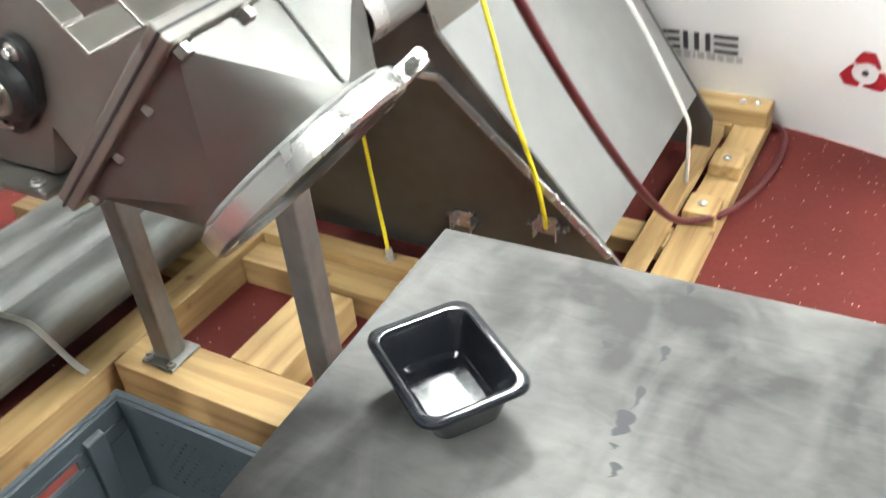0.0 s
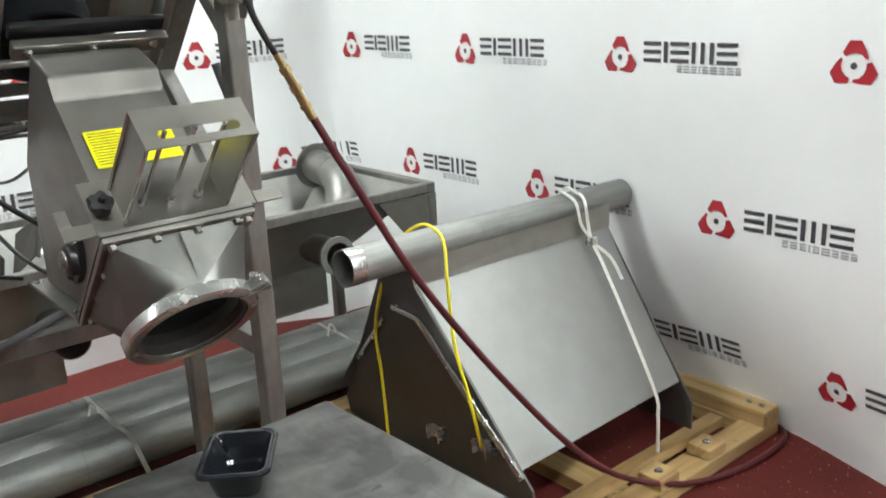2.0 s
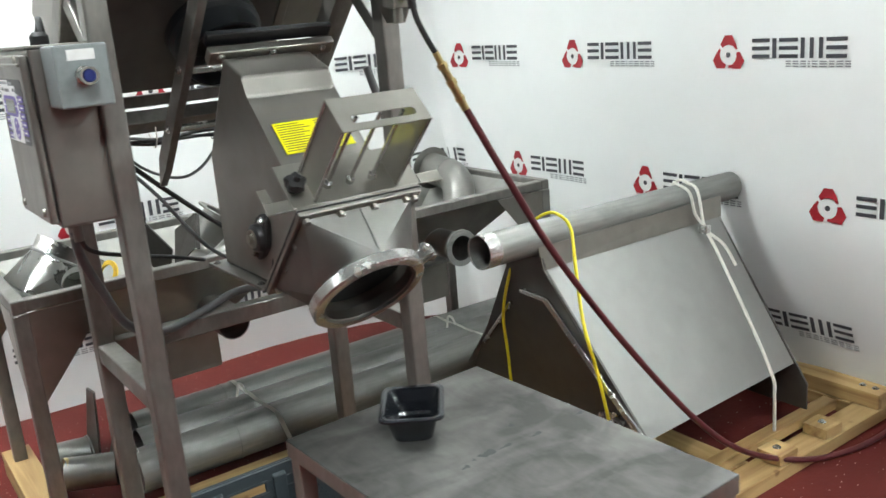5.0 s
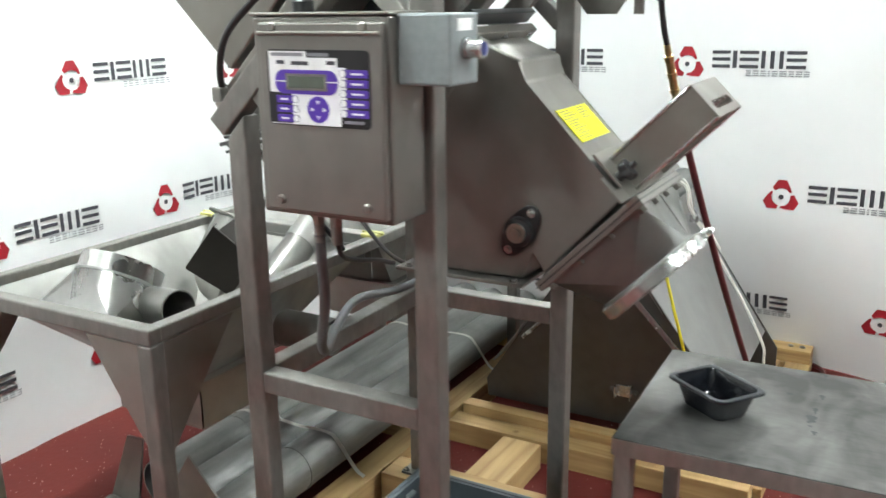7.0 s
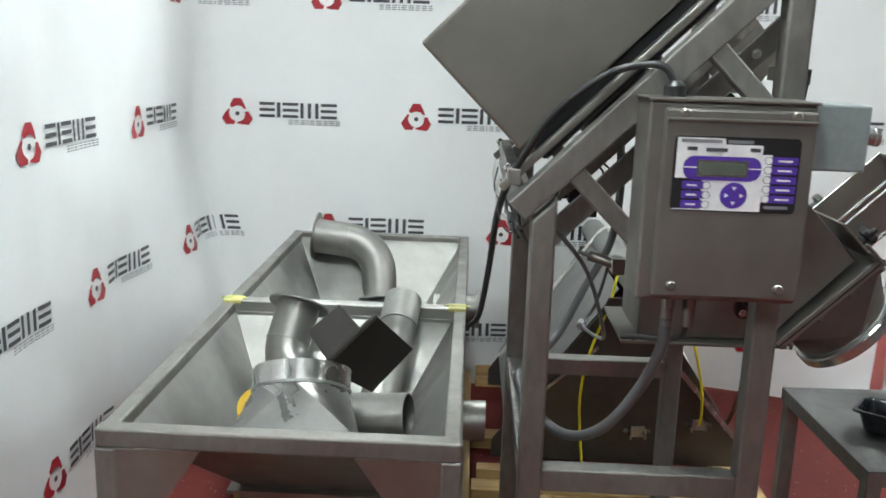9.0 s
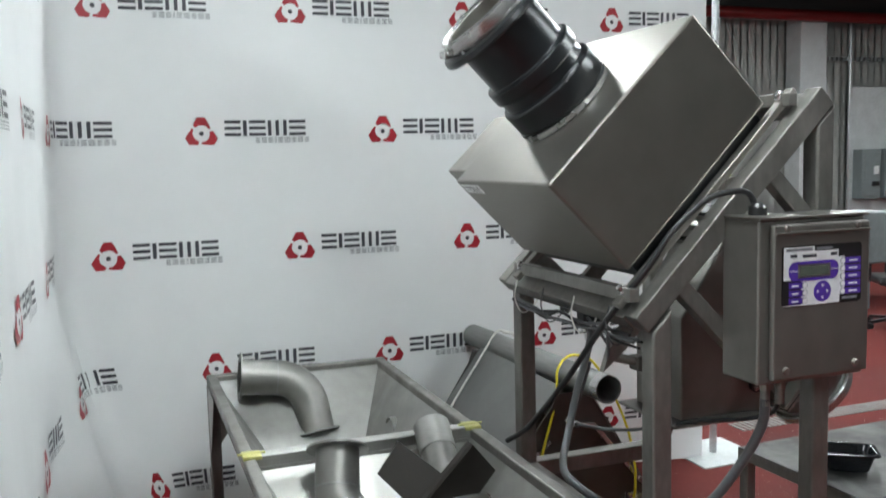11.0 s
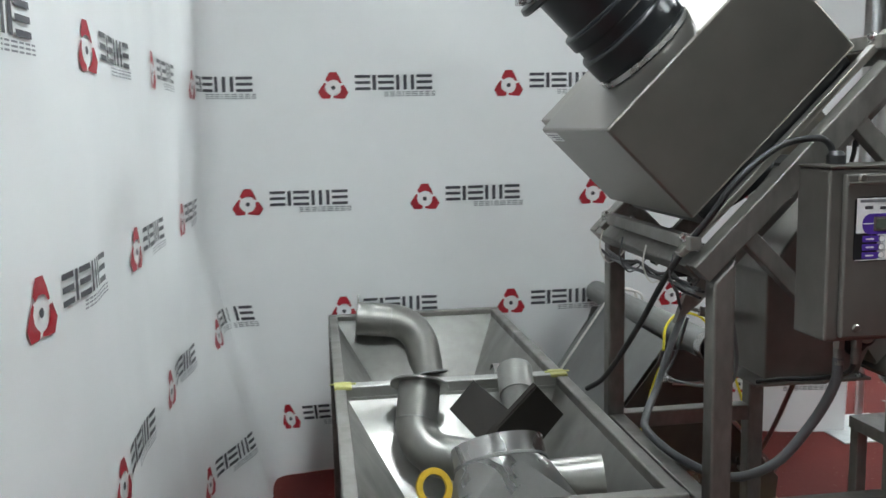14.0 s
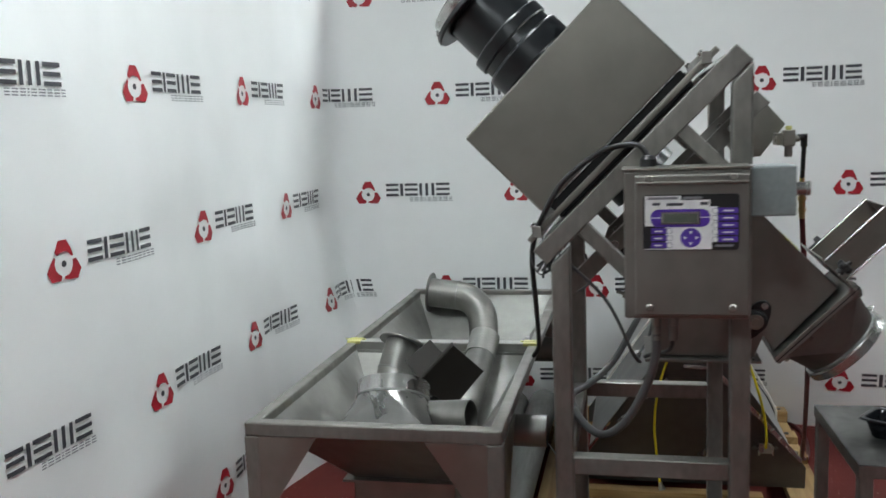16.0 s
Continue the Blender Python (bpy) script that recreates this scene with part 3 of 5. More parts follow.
def detector():
    t = thing("metal_detector", (-0.45, 0.72, 0.10), "stainless steel inclined pipe detector on a welded tube stand", "metal detector")
    PW = 0.054
    XL, XR, YF, YR = -0.706, -0.215, 0.369, 1.126
    for y in (YF, YR):
        for x in (XL, XR):
            # the top is cut to the slope of the rail that it carries
            part("post", prism([(x - PW / 2, 0.108), (x + PW / 2, 0.108), (x + PW / 2, x + PW / 2 + 2.066), (x - PW / 2, x - PW / 2 + 2.066)], y - PW / 2, y + PW / 2, "y", 0.006), STEEL_TUBE, t)
        # sloped rail, mitred over both posts
        part("sloped_rail", prism([(-1.535, 0.455), (-1.481, 0.455), (-1.473, 1.235), (-1.535, 1.235)], y - PW / 2, y + PW / 2, "y", 0.004, TILT_M), STEEL_TUBE, t)
        part("side_rail", bar((XL + PW / 2, y, 0.735), (XR - PW / 2, y, 0.735), PW - 0.003, PW), STEEL_TUBE, t)
        # diagonal brace between post and sloped rail
        part("brace", bar(loc(-1.49, y, 0.60), loc(-1.15, y, 0.60), 0.042, 0.042), STEEL_TUBE, t)
        part("brace", bar(loc(-1.49, y, 0.98), loc(-1.28, y, 0.98), 0.042, 0.042), STEEL_TUBE, t)
        for x in (XL, XR):
            part("foot_plate", box(x - 0.05, x + 0.05, y - 0.05, y + 0.05, 0.100, 0.108, 0.002), STEEL_TUBE, t)
            for dx in (-0.037, 0.037):
                part("foot_bolt", bolt((x + dx, y - 0.037, 0.108), (0, 0, 1), 0.008, 0.009), STEEL_BRIGHT, t)
    # members across the stand
    for s, n, w in ((-1.508, 0.475, PW), (-1.508, 1.195, PW)):
        part("cross_rail", bar(loc(s, YF + PW / 2, n), loc(s, YR - PW / 2, n), w - 0.004, w - 0.004, up=along(1, 0, 0)), STEEL_TUBE, t)
    part("cross_rail", bar((XL, YF + PW / 2, 0.735), (XL, YR - PW / 2, 0.735), PW - 0.003, PW), STEEL_TUBE, t)
    # hinge bars that carry the detector head
    for y in (0.40, 0.98):
        part("head_rail", bar(loc(-1.562, y, 0.46), loc(-1.562, y, 1.20), 0.03, 0.018, 0.003), STEEL_SATIN, t)
    for n in (0.50, 1.16):
        part("head_crossbar", bar(loc(-1.565, 0.36, n), loc(-1.565, 1.02, n), 0.028, 0.034, 0.003), STEEL_TUBE, t)
        for y in (0.40, 0.98):
            part("head_bolt", bolt(loc(-1.578, y, n), along(-1, 0, 0), 0.010, 0.014), STEEL_BRIGHT, t)

    # detector head
    head = part("detector_head", box(-1.905, -1.596, 0.402, 1.000, 0.545, 1.118, 0.006, TILT_M), HEAD_STEEL, t, "brushed steel detector head box")
    part("rating_plate", slab([loc(-1.892, 0.85, 0.5435), loc(-1.892, 0.975, 0.5435), loc(-1.860, 0.975, 0.5435), loc(-1.860, 0.85, 0.5435)], 0.002), WHITE, head, "white printed rating plate")
    for k in range(3):
        part("rating_line", slab([loc(-1.886 + 0.009 * k, 0.86, 0.542), loc(-1.886 + 0.009 * k, 0.965 - 0.02 * k, 0.542), loc(-1.883 + 0.009 * k, 0.965 - 0.02 * k, 0.542), loc(-1.883 + 0.009 * k, 0.86, 0.542)], 0.001), DARK_INK, head)
    part("gasket_frame", box(-1.594, -1.540, 0.425, 0.955, 0.57, 1.095, 0.004, TILT_M), RUBBER, head)
    # the brown mirrored from the floor is put into this plate's colour
    part("underside_plate", box(-1.5395, -1.5355, 0.43, 0.95, 0.575, 1.09, 0.001, TILT_M), STEEL_DARK, head, "steel plate under the head with the floor's brown reflection painted in")
    # low side duct at the back of the head
    part("side_housing", box(-1.89, -1.66, 1.002, 1.20, 0.60, 0.84, 0.005, TILT_M), STEEL_SATIN, head)

    # rubber inlet sleeve, standing on the upper face
    YS, NS = 0.690, 0.835
    up = Matrix.Translation(loc(-1.905, YS, NS)) @ Vector(along(-1, 0, 0)).to_track_quat("Z", "Y").to_matrix().to_4x4()
    sl = part("inlet_sleeve", lathe([(0.116, 0.0), (0.137, 0.0), (0.137, 0.020), (0.1415, 0.026), (0.1425, 0.084), (0.141, 0.090), (0.137, 0.0935), (0.1285, 0.095), (0.1275, 0.122), (0.1285, 0.124), (0.1345, 0.125), (0.1360, 0.128), (0.1360, 0.160), (0.1345, 0.164), (0.1305, 0.166), (0.1205, 0.167), (0.1190, 0.170), (0.1190, 0.286), (0.113, 0.295), (0.113, 0.0)], up, 56), RUBBER, t, "black rubber inlet sleeve")
    part("hose_clamp", lathe([(0.138, 0.004), (0.1445, 0.004), (0.1445, 0.017), (0.138, 0.017)], up, 56, True), STEEL_BRIGHT, sl)
    a = radians(200)
    part("clamp_screw", rod(up @ Vector((0.146 * math.cos(a), 0.146 * math.sin(a), 0.010)) - Vector((0, 0.02, 0)), up @ Vector((0.146 * math.cos(a), 0.146 * math.sin(a), 0.010)) + Vector((0, 0.02, 0)), 0.006, 8), STEEL_BRIGHT, sl)
    part("flange", lathe([(0.110, 0.288), (0.163, 0.288), (0.166, 0.294), (0.163, 0.306), (0.110, 0.306)], up, 56, True), RUBBER, sl)
    ring = part("clamp_ring", lathe([(0.119, 0.307), (0.138, 0.307), (0.141, 0.320), (0.138, 0.342), (0.130, 0.347), (0.119, 0.342)], up, 56, True), STEEL_BRIGHT, sl, "polished steel clamp ring")
    for a in (-100, 75):
        c = up @ Vector((0.145 * math.cos(radians(a)), 0.145 * math.sin(radians(a)), 0.326))
        part("clamp_lug", join(box(c.x - 0.012, c.x + 0.012, c.y - 0.022, c.y + 0.022, c.z - 0.010, c.z + 0.010, 0.004), rod((c.x, c.y - 0.034, c.z), (c.x, c.y + 0.034, c.z), 0.006, 10)), STEEL_BRIGHT, ring)
    part("sleeve_lining", lathe([(0.112, 0.0), (0.112, 0.34), (0.108, 0.34), (0.108, 0.0)], up, 48, True), STEEL_SATIN, sl)

    # discharge pipe below the head, leading into the reject housing
    part("outlet_sleeve", lathe([(0.130, 0.0), (0.130, 0.075), (0.120, 0.085), (0.120, 0.150), (0.112, 0.152), (0.112, 0.02)], Matrix.Translation(loc(-1.578, 0.765, 0.80)) @ Vector(along(1, 0, 0)).to_track_quat("Z", "Y").to_matrix().to_4x4(), 48), RUBBER, t, "black rubber outlet sleeve")
    # pivot arms and rods that hold the reject housing
    for y, low in ((0.645, 0.335), (1.020, 0.47)):
        arm = part("pivot_arm", prism([(-1.382, low + 0.085), (-1.340, low), (-1.330, low + 0.085), (-1.330, 1.185), (-1.382, 1.185)], y - 0.011, y + 0.011, "y", 0.0015, TILT_2), STEEL_TUBE, t)
        for n in (0.573, 0.80, 1.06):
            part("arm_bolt", bolt(loc2(-1.356, y - 0.011, n), (0, -1, 0), 0.008, 0.009), STEEL_BRIGHT, arm)
    for n in (0.573, 0.80):
        part("tie_rod", rod(loc2(-1.356, 0.635, n), loc2(-1.356, 1.030, n), 0.011, 14), STEEL_BRIGHT, t)
    part("cover_bar", bar(loc2(-1.284, 0.660, 0.92), loc2(-1.284, 1.005, 0.92), 0.024, 0.042, 0.003, up=along(0, 0, 1)), STEEL_SATIN, t)
    part("seal_strip", box(-1.322, -1.306, 0.660, 1.005, 0.930, 0.968, 0.003, TILT_2), RUBBER, t, "black rubber seal strip")
    for y in (0.69, 0.83, 0.97):
        part("cover_bolt", bolt(loc2(-1.272, y, 0.925), along(1, 0, 0), 0.007, 0.008), STEEL_BRIGHT, t)

    # reject housing: cheeks, stepped cover, floor plate
    HY0, HY1 = 0.665, 0.903
    prof = [(-0.425, 0.985), (-0.425, 1.285), (-0.250, 1.540), (-0.146, 1.497), (-0.140, 1.448), (0.104, 1.206), (-0.082, 1.004), (-0.112, 1.075), (-0.135, 0.985)]
    hs = part("reject_housing", prism(prof, HY0, HY1, "y", 0.006), STEEL, t, "brushed steel reject housing with a stepped cover")
    part("base_flange", box(-0.47, -0.12, HY0 - 0.035, HY1 + 0.035, 0.975, 0.984, 0.002), STEEL, hs)
    for x in (-0.44, -0.15):
        part("flange_bolt", bolt((x, HY0 - 0.02, 0.984), (0, 0, 1), 0.007, 0.007), STEEL_BRIGHT, hs)
    lab = part("warning_label", slab([loc2(-1.032, 0.718, 0.9395), loc2(-1.032, 0.902, 0.9395), loc2(-0.938, 0.902, 0.9395), loc2(-0.938, 0.718, 0.9395)], 0.0016), YELLOW, hs, "yellow warning label with small print")
    for k in range(12):
        s = -1.026 + 0.0072 * k
        e = 0.785 + 0.006 * ((k * 7) % 5)
        part("print_line", slab([loc2(s, 0.724, 0.9408), loc2(s, e, 0.9408), loc2(s + 0.0016, e, 0.9408), loc2(s + 0.0016, 0.724, 0.9408)], 0.0006), DARK_INK, lab)
        if k < 5:
            part("print_line", slab([loc2(s, 0.825, 0.9408), loc2(s, 0.882 - 0.01 * (k % 2), 0.9408), loc2(s + 0.0015, 0.882 - 0.01 * (k % 2), 0.9408), loc2(s + 0.0015, 0.825, 0.9408)], 0.0006), DARK_INK, lab)
    # flange bearing on the near cheek
    bc = Vector((-0.139, HY0, 1.106))

    def diamond(r0, r1):
        out = []
        for i in range(40):
            a = 2 * math.pi * i / 40
            w = abs(math.cos(a)) ** 5
            r = r1 + (r0 - r1) * w
            b = a + radians(58)
            out.append((bc.x + r * math.cos(b), bc.z + r * math.sin(b)))
        return out

    for y0, sg in ((HY0, -1), (HY1, 1)):
        br = part("bearing", prism(diamond(0.070, 0.039), y0, y0 + sg * 0.014, "y", 0.003), BLACK, hs, "black flange bearing with a greasy steel race")
        ty = Matrix.Translation((bc.x, y0 + sg * 0.014, bc.z)) @ Vector((0, sg, 0)).to_track_quat("Z", "Y").to_matrix().to_4x4()
        part("bearing_boss", lathe([(0.037, 0), (0.035, 0.014), (0.029, 0.018), (0.0, 0.018)], ty, 32), BLACK, br)
        part("bearing_race", lathe([(0.024, 0.0185), (0.023, 0.023), (0.017, 0.023), (0.016, 0.019), (0.012, 0.019), (0.012, 0.030), (0, 0.030)], ty, 32), RACE, br)
        for sgn in (-1, 1):
            b = radians(58)
            part("bearing_bolt", bolt((bc.x + sgn * 0.054 * math.cos(b), y0 + sg * 0.014, bc.z + sgn * 0.054 * math.sin(b)), (0, sg, 0), 0.007, 0.009), STEEL_BRIGHT, br)
    # outlet flange with bolts
    fl = part("outlet_flange", box(-0.768, -0.742, 0.650, 0.972, 0.652, 0.978, 0.003, TILT_2), STEEL, t)
    part("flange_joint", box(-0.7565, -0.7535, 0.648, 0.974, 0.650, 0.980, 0, TILT_2), RUBBER, fl)
    for i in range(4):
        part("flange_bolt", bolt(loc2(-0.742, 0.670, 0.679 + 0.0935 * i), along(1, 0, 0), 0.0095, 0.013), STEEL_SATIN, fl)
        part("flange_bolt", bolt(loc2(-0.742, 0.955, 0.679 + 0.0935 * i), along(1, 0, 0), 0.0095, 0.013), STEEL_SATIN, fl)
        part("flange_bolt", bolt(loc2(-0.742, 0.668 + 0.087 * i, 0.963), along(1, 0, 0), 0.0095, 0.013), STEEL_SATIN, fl)
    # added black plate: stands in for the shade deep inside the outlet
    part("outlet_shade_plate", box(-0.7415, -0.737, 0.675, 0.945, 0.690, 0.952, 0, TILT_2), RUBBER, t)
    # square-to-round outlet
    cy, cn = 0.806, 0.822
    bm = square_round(loc2(0, cy, cn), along(1, 0, 0), Vector((0, 1, 0)), 0.142, 0.140, -0.742, 0.126, -0.624)
    ch = part("outlet_chute", bm, STEEL_CHUTE, t, "polished square-to-round outlet chute")
    om = Matrix.Translation(loc2(-0.624, cy, cn)) @ Vector(along(1, 0, 0)).to_track_quat("Z", "Y").to_matrix().to_4x4()
    part("weld_seam", lathe([(0.125, -0.004), (0.1295, -0.003), (0.1305, 0.002), (0.127, 0.004)], om, 56, True), STEEL_DULL, ch)
    part("centre_seam", bar(loc2(-0.740, cy, cn + 0.1425), loc2(-0.632, cy, cn + 0.1295), 0.004, 0.003, 0.001), STEEL_DULL, ch)
    # a second black piece, nearer the lip, paints the hollow's darkness
    part("outlet_shade_disc", lathe([(0, -0.03), (0.117, -0.03), (0.117, -0.026), (0, -0.026)], om, 48), RUBBER, t, "black disc painting in the dark of the hollow outlet")
    rg = part("outlet_ring", lathe([(0.118, 0.002), (0.138, 0.002), (0.143, 0.006), (0.143, 0.030), (0.138, 0.034), (0.118, 0.034)], om, 64, True), STEEL_BRIGHT, t, "polished outlet clamp ring with a hinge bolt")
    part("outlet_lip", lathe([(0.112, 0.002), (0.1175, 0.002), (0.1175, 0.026), (0.112, 0.026)], om, 56, True), STEEL_SATIN, rg)
    # clamp ears with their bolt, at the upper far side of the ring
    ea = radians(38)
    eu, ev = Vector((0, math.cos(ea), math.sin(ea))), Vector((0, -math.sin(ea), math.cos(ea)))
    for sg in (-1, 1):
        p0, p1 = Vector((-0.606, cy, cn)) + eu * 0.136 + ev * 0.012 * sg, Vector((-0.606, cy, cn)) + eu * 0.180 + ev * 0.012 * sg
        part("ring_lug", bar(loc2(*p0), loc2(*p1), 0.024, 0.009, 0.002, up=loc2(*(p0 + ev)) - loc2(*p0)), STEEL_BRIGHT, rg)
    pc = Vector((-0.606, cy, cn)) + eu * 0.166
    part("ring_bolt", join(rod(loc2(*(pc - ev * 0.035)), loc2(*(pc + ev * 0.060)), 0.006, 12), rod(loc2(*(pc + ev * 0.036)), loc2(*(pc + ev * 0.050)), 0.0095, 6), rod(loc2(*(pc - ev * 0.035)), loc2(*(pc - ev * 0.022)), 0.011, 6)), STEEL_BRIGHT, rg)

    # guard over the reject flap: tilted base, two cheeks, slotted lid, rods
    gd = part("flap_guard", box(-0.893, -0.770, 0.652, 0.990, 0.960, 0.966, 0.0015, TILT_2), STEEL_SATIN, t, "sheet steel guard with a slotted lid and rods")
    part("hooked_tab", box(-0.800, -0.770, 0.590, 0.651, 0.960, 0.966, 0.0015, TILT_2), STEEL_SATIN, gd)
    part("hooked_tab", box(-0.838, -0.801, 0.590, 0.614, 0.960, 0.966, 0.0015, TILT_2), STEEL_SATIN, gd)
    part("far_tab", box(-0.800, -0.770, 0.991, 1.055, 0.960, 0.966, 0.0015, TILT_2), STEEL_SATIN, gd)
    GY0, GY1, GN = 0.712, 0.922, 1.198
    for y in (GY0, GY1):
        part("guard_cheek", box(-0.868, -0.780, y - 0.0015, y + 0.0015, 0.966, GN, 0.001, TILT_2), STEEL_SATIN, gd)
    part("guard_lid", slotted(-0.869, -0.779, GY0 - 0.006, GY1 + 0.006, -0.819, -0.797, GY0 + 0.026, GY1 - 0.022, GN, 0.003, TILT_2), STEEL_SATIN, gd)
    for s in (-0.867, -0.781):
        for y in (GY0 - 0.003, GY1 + 0.003):
            part("edge_rod", rod(loc2(s, y, 0.966), loc2(s, y, GN), 0.004, 8), STEEL_BRIGHT, gd)
    for y in (0.755, 0.814, 0.873):
        part("guard_rod", rod(loc2(-0.815, y, 0.966), loc2(-0.815, y, GN), 0.0045, 10), STEEL_BRIGHT, gd)
        part("rod_nut", rod(loc2(-0.815, y, 0.966), loc2(-0.815, y, 0.979), 0.010, 6), STEEL_BRIGHT, gd)
    kp = loc2(-0.822, 0.672, 0.966)
    km = Matrix.Translation(kp) @ Vector(along(0, 0, 1)).to_track_quat("Z", "Y").to_matrix().to_4x4()
    prof_k = [(0.0, 0.0), (0.012, 0.0), (0.012, 0.014), (0.022, 0.017), (0.024, 0.026), (0.021, 0.036), (0.008, 0.038), (0.006, 0.050), (0.0, 0.050)]
    kb = lathe(prof_k, None, 40)
    for v in kb.verts:
        r = math.hypot(v.co.x, v.co.y)
        if v.co.z > 0.018 and r > 0.01:
            f = 1 + 0.14 * math.cos(5 * math.atan2(v.co.y, v.co.x))
            v.co.x, v.co.y = v.co.x * f, v.co.y * f
    kb.transform(km)
    part("star_knob", kb, BLACK, gd, "black plastic star knob")
    kb2 = lathe([(0, 0), (0.012, 0), (0.012, 0.03), (0.024, 0.034), (0.024, 0.05), (0, 0.054)], Matrix.Translation(loc2(-0.860, 0.948, 0.966)) @ Vector(along(0, 0, 1)).to_track_quat("Z", "Y").to_matrix().to_4x4(), 20)
    part("star_knob", kb2, BLACK, gd)

    # control cabinet bolted to the front posts
    X0, X1, Y0, Y1, Z0, Z1 = -0.527, -0.207, 0.218, 0.350, 1.207, 1.602
    cab = part("control_cabinet", box(X0, X1, Y0, Y1, Z0, Z1, 0.006), STEEL, t, "brushed steel control cabinet")
    part("cabinet_door", box(X0 + 0.028, X1 - 0.004, Y0 - 0.020, Y0 - 0.002, Z0 + 0.012, Z1 - 0.012, 0.005), STEEL, cab)
    part("rain_lip", box(X0 + 0.030, X1 - 0.006, Y0 - 0.026, Y0 - 0.020, Z1 - 0.036, Z1 - 0.029, 0.002), STEEL_SATIN, cab)
    part("top_lip", box(X0 - 0.004, X1 + 0.004, Y0 - 0.008, Y1, Z1, Z1 + 0.006, 0.002), STEEL_SATIN, cab)
    for x in (X0 + 0.065, X1 - 0.045):
        for z in (Z0 + 0.035, Z1 - 0.021):
            part("door_screw", lathe([(0, 0), (0.010, 0), (0.010, 0.003), (0.007, 0.006), (0, 0.006)], Matrix.Translation((x, Y0 - 0.020, z)) @ Vector((0, -1, 0)).to_track_quat("Z", "Y").to_matrix().to_4x4(), 16), STEEL_SATIN, cab)

    # keypad: a black field, a white field, purple keys and a display
    def decal(poly, lift, mat, name, parent):
        return part(name, prism(poly, Y0 - 0.0202 - lift, Y0 - 0.0202 - lift + 0.0006, "y"), mat, parent)

    LX0, LX1, LZ0, LZ1 = -0.478, -0.238, 1.394, 1.539
    W_, H_ = LX1 - LX0, LZ1 - LZ0

    def q(u, v):
        return (LX0 + u * W_, LZ1 - v * H_)

    def rect(u0, v0, u1, v1, r=0.0):
        if not r:
            return [q(u0, v1), q(u1, v1), q(u1, v0), q(u0, v0)]
        out = []
        a = H_ / W_
        for cu, cv, st in ((u1 - r * a, v0 + r, 0), (u0 + r * a, v0 + r, 90), (u0 + r * a, v1 - r, 180), (u1 - r * a, v1 - r, 270)):
            for k in range(7):
                an = radians(st + 15 * k)
                out.append(q(cu + r * a * math.cos(an), cv - r * math.sin(an)))
        return out

    pad = decal(rect(0, 0, 1, 1, 0.07), 0.001, BLACK, "keypad", cab)
    tagged(pad, "white, black and purple membrane keypad with a display")
    for r in (rect(0.02, 0.02, 0.40, 0.10), rect(0.02, 0.10, 0.70, 0.22), rect(0.02, 0.22, 0.72, 0.56), rect(0.24, 0.56, 0.72, 0.97), rect(0.02, 0.97, 0.72, 0.985), rect(0.72, 0.22, 0.78, 0.85)):
        decal(r, 0.0018, WHITE, "keypad_field", pad)
    decal(rect(0.08, 0.26, 0.70, 0.58, 0.14), 0.0026, PURPLE, "keypad_surround", pad)
    decal(rect(0.085, 0.405, 0.70, 0.42), 0.0030, WHITE, "keypad_rule", pad)
    decal(rect(0.19, 0.31, 0.595, 0.53), 0.0034, STEEL_SATIN, "display_bezel", pad)
    decal(rect(0.215, 0.345, 0.57, 0.495), 0.0042, LCD, "display", pad)

    def key_at(u, v):
        for r, lift, mat, name in ((0.054, 0.0034, GREY_INK, "key_edge"), (0.045, 0.0040, WHITE, "key")):
            decal([q(u + r * H_ / W_ * math.cos(radians(20 * k)), v + r * math.sin(radians(20 * k))) for k in range(18)][::-1], lift, mat, name, pad)

    for k in range(5):
        v = 0.245 + 0.128 * k
        decal(rect(0.755, v, 0.985, v + 0.10), 0.0026, PURPLE, "key_label", pad)
        decal(rect(0.83, v + 0.04, 0.94, v + 0.065), 0.0032, WHITE, "key_print_bar", pad)
        key_at(0.752, v + 0.05)
    for k in range(3):
        v = 0.60 + 0.128 * k
        decal(rect(0.085, v, 0.26, v + 0.10), 0.0026, PURPLE, "key_label", pad)
        decal(rect(0.12, v + 0.04, 0.20, v + 0.065), 0.0032, WHITE, "key_print_bar", pad)
        key_at(0.278, v + 0.05)
    decal([q(0.50 + 0.108 * math.cos(radians(10 * k)), 0.775 + 0.175 * math.sin(radians(10 * k))) for k in range(36)][::-1], 0.0026, PURPLE, "arrow_key_disc", pad)
    for du, dv in ((0, -0.1), (0, 0.1), (-0.06, 0), (0.06, 0)):
        decal([q(0.50 + du + 0.022 * math.cos(radians(120 * k + (90 if du == 0 else 0))), 0.775 + dv + 0.034 * math.sin(radians(120 * k + (90 if du == 0 else 0)))) for k in range(3)], 0.0032, WHITE, "arrow_mark", pad)
    for u0, u1, v in ((0.10, 0.18, 0.14), (0.25, 0.42, 0.15), (0.60, 0.68, 0.14)):
        decal(rect(u0, v, u1, v + 0.05), 0.0026, DARK_INK, "key_print_bar", pad)
    decal(rect(0.05, 0.04, 0.37, 0.085), 0.0026, GREY_INK, "key_print_bar", pad)
    decal(rect(0.42, 0.04, 0.62, 0.085), 0.0026, GREY_INK, "key_print_bar", pad)
    decal(rect(0.75, 0.90, 0.94, 0.94), 0.0026, GREY_INK, "key_print_bar", pad)
    # grey switch box on the cabinet's side
    sw = part("switch_box", box(X1 + 0.001, -0.093, 0.242, 0.352, 1.474, 1.604, 0.005), GREY_BOX, cab, "grey painted switch box")
    part("switch_label", box(-0.0935, -0.0918, 0.268, 0.324, 1.572, 1.594, 0), WHITE, sw)
